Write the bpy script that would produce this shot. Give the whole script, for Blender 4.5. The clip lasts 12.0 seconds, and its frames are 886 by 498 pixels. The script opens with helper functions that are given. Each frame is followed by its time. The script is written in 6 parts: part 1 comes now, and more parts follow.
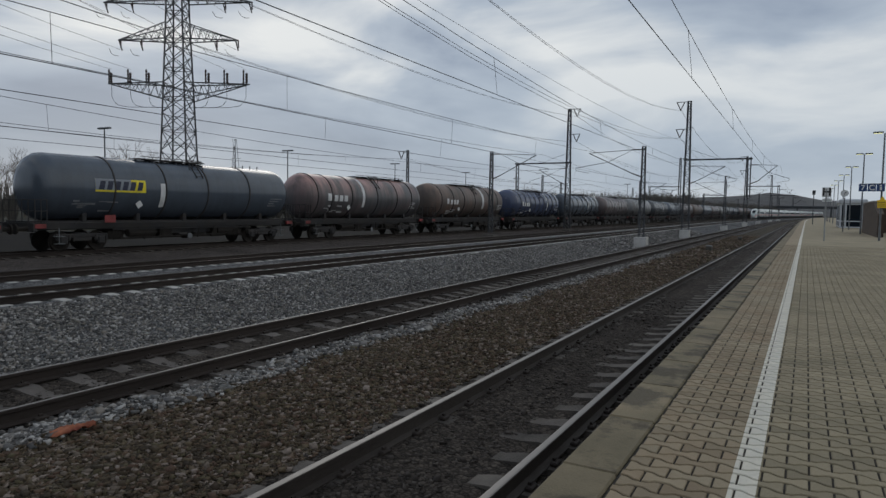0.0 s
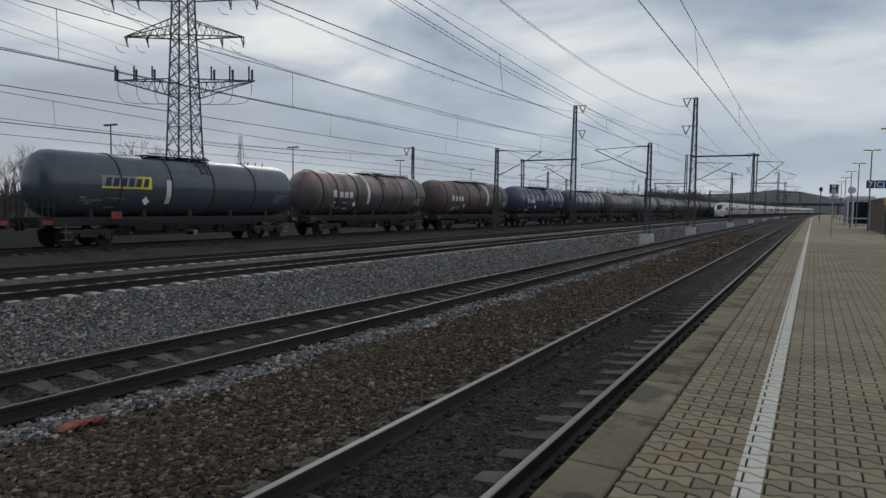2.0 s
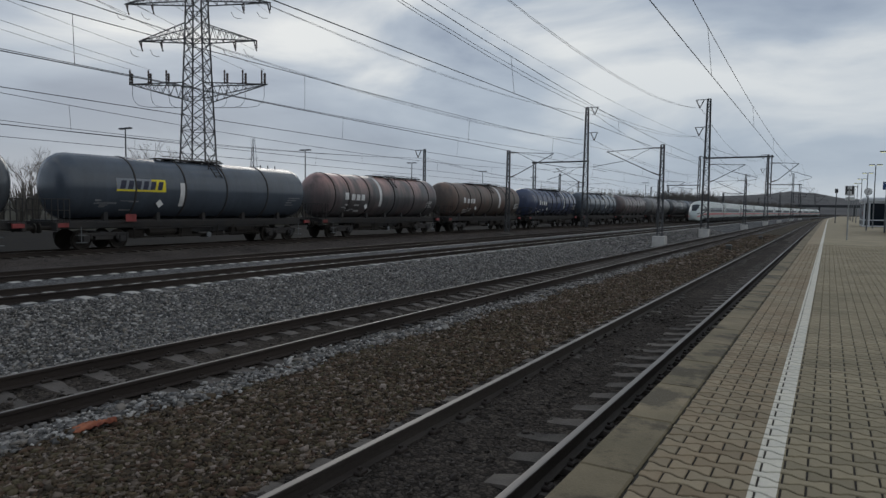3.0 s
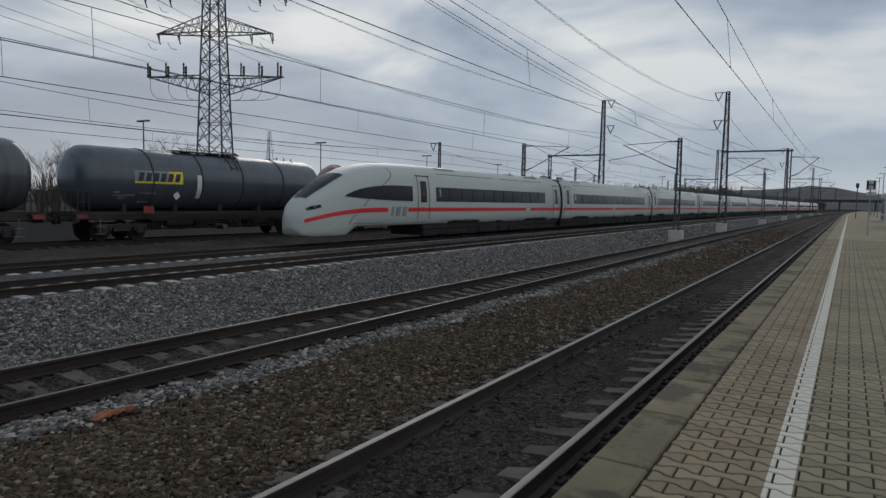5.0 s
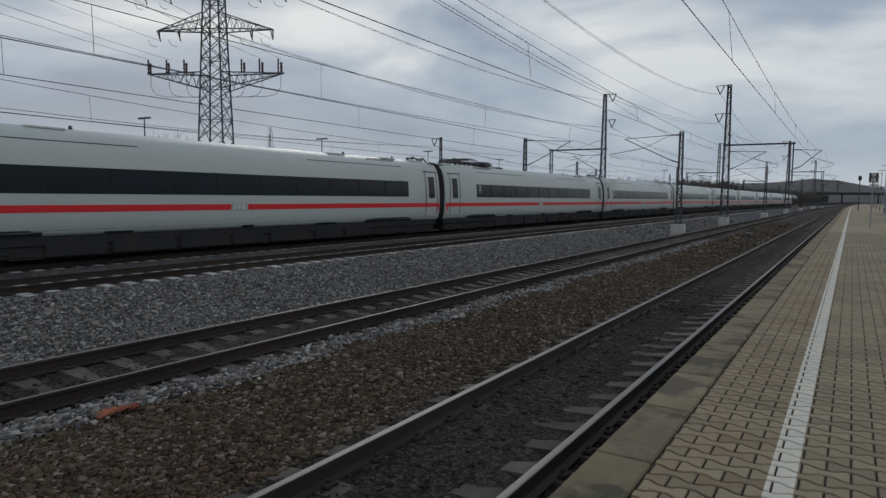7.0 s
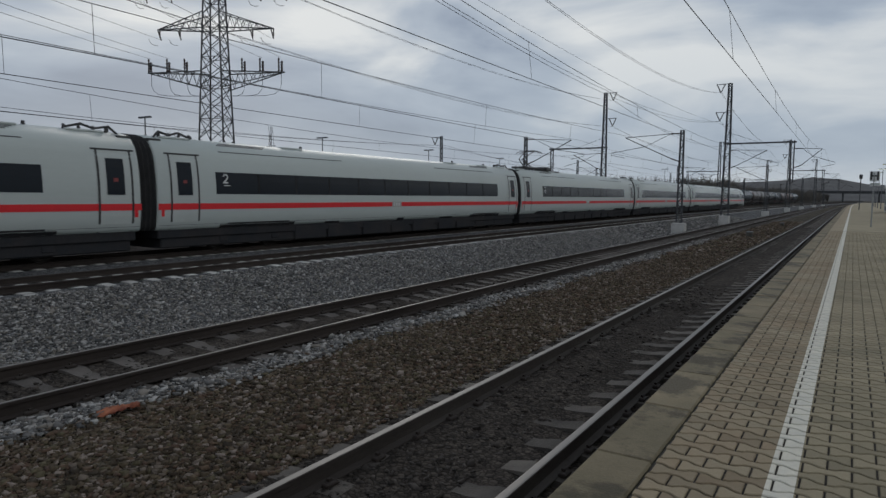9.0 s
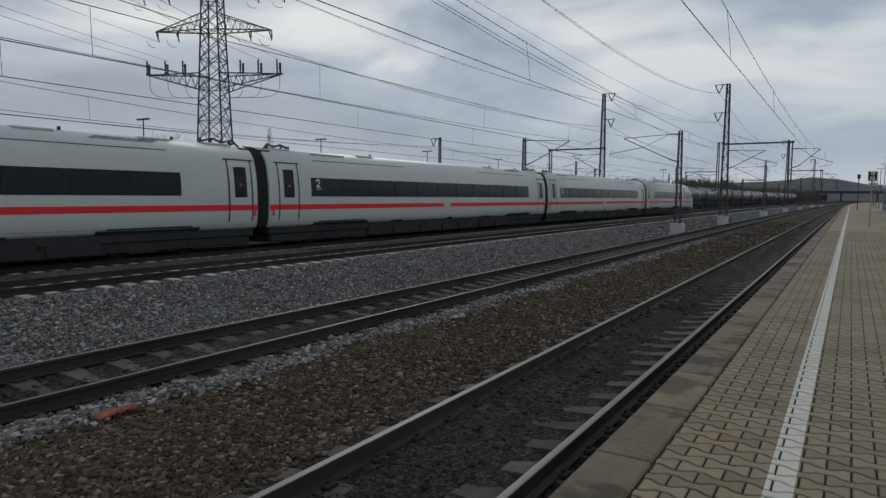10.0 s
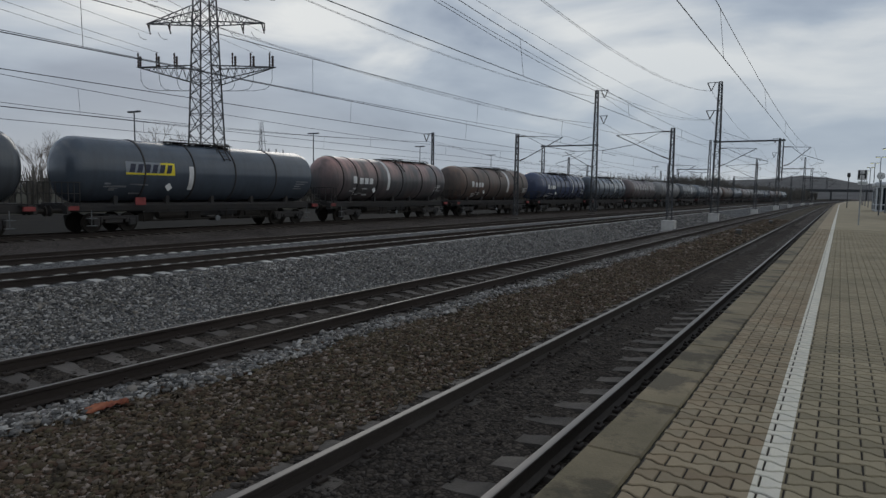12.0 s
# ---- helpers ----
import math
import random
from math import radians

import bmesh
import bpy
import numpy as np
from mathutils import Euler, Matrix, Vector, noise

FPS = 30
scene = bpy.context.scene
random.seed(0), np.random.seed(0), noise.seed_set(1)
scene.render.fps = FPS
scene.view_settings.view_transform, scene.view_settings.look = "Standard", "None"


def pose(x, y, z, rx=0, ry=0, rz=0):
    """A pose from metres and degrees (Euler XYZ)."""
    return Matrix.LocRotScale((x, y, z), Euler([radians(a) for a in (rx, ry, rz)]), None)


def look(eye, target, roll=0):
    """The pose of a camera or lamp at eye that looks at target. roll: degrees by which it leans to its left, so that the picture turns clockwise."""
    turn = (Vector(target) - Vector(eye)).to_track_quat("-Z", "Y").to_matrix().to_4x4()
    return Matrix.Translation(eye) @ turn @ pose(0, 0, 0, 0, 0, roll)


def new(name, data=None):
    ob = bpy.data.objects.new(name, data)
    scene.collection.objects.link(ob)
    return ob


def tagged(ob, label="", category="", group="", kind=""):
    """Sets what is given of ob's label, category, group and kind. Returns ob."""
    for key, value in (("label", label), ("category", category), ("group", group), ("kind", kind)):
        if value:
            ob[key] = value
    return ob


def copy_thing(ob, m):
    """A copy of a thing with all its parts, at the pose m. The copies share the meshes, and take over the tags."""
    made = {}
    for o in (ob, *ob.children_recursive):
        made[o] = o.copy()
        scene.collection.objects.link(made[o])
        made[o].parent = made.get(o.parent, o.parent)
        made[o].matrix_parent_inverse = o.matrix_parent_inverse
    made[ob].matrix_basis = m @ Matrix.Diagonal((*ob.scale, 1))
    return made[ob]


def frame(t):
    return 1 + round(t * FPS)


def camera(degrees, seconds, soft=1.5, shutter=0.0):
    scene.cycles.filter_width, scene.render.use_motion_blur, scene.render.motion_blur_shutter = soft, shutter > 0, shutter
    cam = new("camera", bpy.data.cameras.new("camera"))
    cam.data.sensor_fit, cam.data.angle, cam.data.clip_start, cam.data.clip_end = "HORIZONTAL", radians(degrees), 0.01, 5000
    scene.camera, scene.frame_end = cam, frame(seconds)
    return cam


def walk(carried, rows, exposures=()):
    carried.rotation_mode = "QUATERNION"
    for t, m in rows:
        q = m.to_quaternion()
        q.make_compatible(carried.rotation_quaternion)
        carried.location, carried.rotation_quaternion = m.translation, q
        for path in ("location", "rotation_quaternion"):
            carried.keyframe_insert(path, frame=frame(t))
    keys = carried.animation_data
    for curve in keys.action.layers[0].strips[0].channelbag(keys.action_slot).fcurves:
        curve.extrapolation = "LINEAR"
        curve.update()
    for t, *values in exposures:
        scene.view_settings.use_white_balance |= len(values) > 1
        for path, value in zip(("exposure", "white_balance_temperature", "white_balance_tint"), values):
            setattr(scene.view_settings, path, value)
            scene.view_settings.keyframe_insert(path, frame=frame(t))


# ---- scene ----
cam = camera(69.0, 12.0, soft=1.45, shutter=0.025)
EYE = 2.19
walk(cam, [
    (0, pose(0, 0, EYE, 86.454, -0.816, 29.409)),
    (0.5, pose(0, 0, EYE, 86.765, -1.195, 29.389)),
    (1, pose(0, 0, EYE, 86.497, -1.186, 29.452)),
    (1.5, pose(0, 0, EYE, 86.213, -0.977, 29.337)),
    (2, pose(0, 0, EYE, 86.154, -0.856, 29.863)),
    (2.5, pose(0, 0, EYE, 86.414, -0.937, 30.247)),
    (3, pose(0, 0, EYE, 86.341, -0.773, 30.891)),
    (3.5, pose(0, 0, EYE, 86.242, -0.732, 31.491)),
    (5.5, pose(0, 0, EYE, 85.513, -0.991, 32.254)),
    (6, pose(0, 0, EYE, 85.328, -1.019, 32.173)),
    (6.5, pose(0, 0, EYE, 85.364, -0.824, 32.104)),
    (7, pose(0, 0, EYE, 85.298, -0.641, 32.340)),
    (9, pose(0, 0, EYE, 85.199, -0.602, 32.391)),
    (9.5, pose(0, 0, EYE, 85.091, -0.555, 32.380)),
    (10, pose(0, 0, EYE, 85.303, -0.430, 32.278)),
    (10.5, pose(0, 0, EYE, 85.186, -0.534, 32.123)),
    (11, pose(0, 0, EYE, 85.140, -0.657, 31.980)),
    (11.5, pose(0, 0, EYE, 85.016, -0.620, 32.028)),
    (12, pose(0, 0, EYE, 84.903, -0.863, 31.617)),
], exposures=[(0, 0.0), (3.5, -0.02), (5.5, -0.08), (12, -0.08)])

# ---------------------------------------------------------------- light
world = bpy.data.worlds.new("sky")
scene.world = world
world.use_nodes = True


def build_sky():
    nt = world.node_tree
    nt.nodes.clear()
    n, l = nt.nodes.new, nt.links.new
    out = n("ShaderNodeOutputWorld")
    bg = n("ShaderNodeBackground")
    sky = n("ShaderNodeTexSky")
    sky.sky_type, sky.sun_disc = "NISHITA", False
    sky.sun_elevation, sky.sun_rotation = radians(24), radians(-55)
    co = n("ShaderNodeTexCoord")
    sep = n("ShaderNodeSeparateXYZ")
    l(co.outputs["Generated"], sep.inputs[0])
    # flat banks of cloud: noise squeezed in height, over broad lighter and darker stretches of the deck
    flat = n("ShaderNodeMapping")
    flat.inputs["Scale"].default_value, flat.inputs["Location"].default_value = (1, 1, 3.1), (7.3, 2.1, 0.6)
    l(co.outputs["Generated"], flat.inputs[0])
    big = n("ShaderNodeTexNoise")
    big.inputs["Scale"].default_value, big.inputs["Detail"].default_value = 3.4, 7.0
    big.inputs["Roughness"].default_value, big.inputs["Distortion"].default_value = 0.49, 0.4
    l(flat.outputs[0], big.inputs["Vector"])
    wide = n("ShaderNodeTexNoise")
    wide.inputs["Scale"].default_value, wide.inputs["Detail"].default_value = 1.3, 2.0
    l(flat.outputs[0], wide.inputs["Vector"])
    both = n("ShaderNodeMath"); both.operation = "MULTIPLY_ADD"; both.inputs[1].default_value = 1.15
    l(big.outputs["Fac"], both.inputs[0]); l(wide.outputs["Fac"], both.inputs[2])
    half = n("ShaderNodeMath"); half.operation = "MULTIPLY_ADD"
    half.inputs[1].default_value = 0.5
    l(both.outputs[0], half.inputs[0])
    # thinner cloud towards +x
    thin = n("ShaderNodeMath"); thin.operation = "MULTIPLY_ADD"
    thin.inputs[1].default_value, thin.inputs[2].default_value = 0.09, 0.016
    l(sep.outputs["X"], thin.inputs[0]); l(thin.outputs[0], half.inputs[2])
    ramp = n("ShaderNodeValToRGB")
    e = ramp.color_ramp.elements
    e[0].position, e[0].color = 0.40, (0.25, 0.305, 0.405, 1)
    e[1].position, e[1].color = 0.65, (0.85, 0.88, 0.89, 1)
    m = e.new(0.47); m.color = (0.352, 0.42, 0.525, 1)
    m = e.new(0.54); m.color = (0.472, 0.545, 0.64, 1)
    l(half.outputs[0], ramp.inputs[0])
    # haze low over the horizon
    hz = n("ShaderNodeMapRange")
    hz.inputs["From Min"].default_value, hz.inputs["From Max"].default_value = 0.0, 0.24
    hz.inputs["To Min"].default_value, hz.inputs["To Max"].default_value = 0.65, 0.0
    l(sep.outputs["Z"], hz.inputs["Value"])
    mix = n("ShaderNodeMixRGB")
    mix.inputs["Color2"].default_value = (0.47, 0.55, 0.645, 1)
    l(hz.outputs[0], mix.inputs["Fac"]); l(ramp.outputs[0], mix.inputs["Color1"])
    # a little of the clear sky's own colour above the deck
    veil = n("ShaderNodeMixRGB"); veil.blend_type = "ADD"; veil.inputs["Fac"].default_value = 0.005
    l(mix.outputs[0], veil.inputs["Color1"]); l(sky.outputs[0], veil.inputs["Color2"])
    l(veil.outputs[0], bg.inputs["Color"])
    bg.inputs["Strength"].default_value = 0.84
    l(bg.outputs[0], out.inputs[0])


build_sky()
sun_data = bpy.data.lights.new("sun", "SUN")
sun_data.energy, sun_data.angle, sun_data.color = 0.4, radians(25), (1.0, 0.95, 0.88)
sun = new("sun", sun_data)
sun.matrix_world = look((0, 0, 0), (0.55, -0.72, -0.45))

# ---------------------------------------------------------------- materials


def material(name, base, rough=0.8, metal=0.0, var=0.25, scale=3.0, fine=40.0, bump=0.15, tint=None, island=0.0, objrand=0.0, spec=0.4, stretch=(1, 1, 1), stain=None, stain_amount=0.5, stain_scale=0.7, mixed=None, stain_soft=0.16):
    """Two scales of noise over a base colour, with a bump; tint is the colour of the lighter or dirtier patches."""
    mt = bpy.data.materials.new(name)
    mt.use_nodes = True
    nt = mt.node_tree
    n, l = nt.nodes.new, nt.links.new
    p = nt.nodes["Principled BSDF"]
    p.inputs["Roughness"].default_value, p.inputs["Metallic"].default_value = rough, metal
    p.inputs["Specular IOR Level"].default_value = spec
    co = n("ShaderNodeTexCoord")
    mp = n("ShaderNodeMapping")
    mp.inputs["Scale"].default_value = stretch
    l(co.outputs["Object"], mp.inputs[0])
    if objrand:
        oi = n("ShaderNodeObjectInfo")
        far_off = n("ShaderNodeVectorMath"); far_off.operation = "SCALE"
        far_off.inputs[0].default_value = (37.0, 71.0, 13.0)
        l(oi.outputs["Random"], far_off.inputs["Scale"]); l(far_off.outputs[0], mp.inputs["Location"])
    a, b = n("ShaderNodeTexNoise"), n("ShaderNodeTexNoise")
    a.inputs["Scale"].default_value, a.inputs["Detail"].default_value = scale, 6
    b.inputs["Scale"].default_value, b.inputs["Detail"].default_value = fine, 4
    l(mp.outputs[0], a.inputs["Vector"]); l(mp.outputs[0], b.inputs["Vector"])
    tint = tint or tuple(c * (1 - var) for c in base)
    r = n("ShaderNodeValToRGB")
    r.color_ramp.elements[0].position, r.color_ramp.elements[0].color = 0.35, (*base, 1)
    r.color_ramp.elements[1].position, r.color_ramp.elements[1].color = 0.68, (*tint, 1)
    l(a.outputs["Fac"], r.inputs[0])
    col = r.outputs[0]
    if mixed:
        gi = n("ShaderNodeNewGeometry")
        mr = n("ShaderNodeValToRGB")
        mr.color_ramp.interpolation = "CONSTANT"
        me_ = mr.color_ramp.elements
        me_[0].color, me_[1].position, me_[1].color = (*mixed[0], 1), 1 / len(mixed), (*mixed[1], 1)
        for i, c in enumerate(mixed[2:], 2):
            me_.new(i / len(mixed)).color = (*c, 1)
        l(gi.outputs["Random Per Island"], mr.inputs[0])
        mm = n("ShaderNodeMixRGB"); mm.inputs["Fac"].default_value = 0.75
        l(col, mm.inputs["Color1"]); l(mr.outputs[0], mm.inputs["Color2"])
        col = mm.outputs[0]
    v = n("ShaderNodeMapRange")
    v.inputs["To Min"].default_value, v.inputs["To Max"].default_value = 1 - var, 1 + var
    l(b.outputs["Fac"], v.inputs["Value"])
    val = v.outputs[0]
    if island or objrand:
        g = n("ShaderNodeNewGeometry") if island else n("ShaderNodeObjectInfo")
        k = n("ShaderNodeMapRange")
        amt = island or objrand
        k.inputs["To Min"].default_value, k.inputs["To Max"].default_value = 1 - amt, 1 + amt
        l(g.outputs["Random Per Island" if island else "Random"], k.inputs["Value"])
        mu = n("ShaderNodeMath"); mu.operation = "MULTIPLY"
        l(val, mu.inputs[0]); l(k.outputs[0], mu.inputs[1])
        val = mu.outputs[0]
    if stain:
        s = n("ShaderNodeTexNoise")
        s.inputs["Scale"].default_value, s.inputs["Detail"].default_value, s.inputs["Roughness"].default_value = stain_scale, 8, 0.65
        l(mp.outputs[0], s.inputs["Vector"])
        sr = n("ShaderNodeMapRange")
        sr.inputs["From Min"].default_value, sr.inputs["From Max"].default_value = 0.5, 0.5 + stain_soft
        sr.inputs["To Max"].default_value = stain_amount
        l(s.outputs["Fac"], sr.inputs["Value"])
        sm = n("ShaderNodeMixRGB")
        sm.inputs["Color2"].default_value = (*stain, 1)
        l(sr.outputs[0], sm.inputs["Fac"]); l(col, sm.inputs["Color1"])
        col = sm.outputs[0]
    x = n("ShaderNodeMixRGB"); x.blend_type = "MULTIPLY"; x.inputs["Fac"].default_value = 1
    l(col, x.inputs["Color1"]); l(val, x.inputs["Color2"])
    l(x.outputs[0], p.inputs["Base Color"])
    rr = n("ShaderNodeMapRange")
    rr.inputs["To Min"].default_value, rr.inputs["To Max"].default_value = max(0.03, rough - 0.12), min(1, rough + 0.12)
    l(a.outputs["Fac"], rr.inputs["Value"]); l(rr.outputs[0], p.inputs["Roughness"])
    if bump:
        bp = n("ShaderNodeBump")
        bp.inputs["Strength"].default_value, bp.inputs["Distance"].default_value = bump, 0.02
        l(b.outputs["Fac"], bp.inputs["Height"]); l(bp.outputs[0], p.inputs["Normal"])
    return mt


def gravel_sheet(name, dark, light, size):
    """Loose stones seen as cells: each cell its own grey, with the shade of the gaps between put into the colour."""
    mt = bpy.data.materials.new(name)
    mt.use_nodes = True
    nt = mt.node_tree
    n, l = nt.nodes.new, nt.links.new
    p = nt.nodes["Principled BSDF"]
    p.inputs["Roughness"].default_value = 0.9
    p.inputs["Specular IOR Level"].default_value = 0.06
    co = n("ShaderNodeTexCoord")
    vo = n("ShaderNodeTexVoronoi"); vo.inputs["Scale"].default_value = 1 / size
    ed = n("ShaderNodeTexVoronoi"); ed.feature = "DISTANCE_TO_EDGE"; ed.inputs["Scale"].default_value = 1 / size
    no = n("ShaderNodeTexNoise"); no.inputs["Scale"].default_value, no.inputs["Detail"].default_value = 0.5, 6
    for t in (vo, ed, no):
        l(co.outputs["Object"], t.inputs["Vector"])
    r = n("ShaderNodeValToRGB")
    r.color_ramp.elements[0].color, r.color_ramp.elements[1].color = (*dark, 1), (*light, 1)
    sp = n("ShaderNodeSeparateColor")
    l(vo.outputs["Color"], sp.inputs[0]); l(sp.outputs[0], r.inputs[0])
    big = n("ShaderNodeMapRange")
    big.inputs["From Min"].default_value, big.inputs["From Max"].default_value = 0.3, 0.7
    big.inputs["To Min"].default_value, big.inputs["To Max"].default_value = 0.7, 1.25
    l(no.outputs["Fac"], big.inputs["Value"])
    # cell edges darkened in the colour, as shade between the stones
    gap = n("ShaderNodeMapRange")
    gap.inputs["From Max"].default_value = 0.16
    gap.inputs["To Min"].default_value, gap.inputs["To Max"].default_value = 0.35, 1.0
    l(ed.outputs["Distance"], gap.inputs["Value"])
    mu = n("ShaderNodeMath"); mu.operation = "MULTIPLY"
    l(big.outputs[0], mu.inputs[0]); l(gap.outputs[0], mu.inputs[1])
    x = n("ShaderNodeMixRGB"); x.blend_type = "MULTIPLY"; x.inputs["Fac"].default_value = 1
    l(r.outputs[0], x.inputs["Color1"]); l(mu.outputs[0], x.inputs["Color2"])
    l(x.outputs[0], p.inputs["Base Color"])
    bp = n("ShaderNodeBump"); bp.inputs["Strength"].default_value, bp.inputs["Distance"].default_value = 0.8, 0.03
    l(ed.outputs["Distance"], bp.inputs["Height"]); l(bp.outputs[0], p.inputs["Normal"])
    return mt


def glass_dark(name, tone=(0.007, 0.011, 0.017)):
    mt = material(name, tone, rough=0.2, var=0.2, scale=0.4, fine=2, bump=0.0, spec=0.17)
    return mt


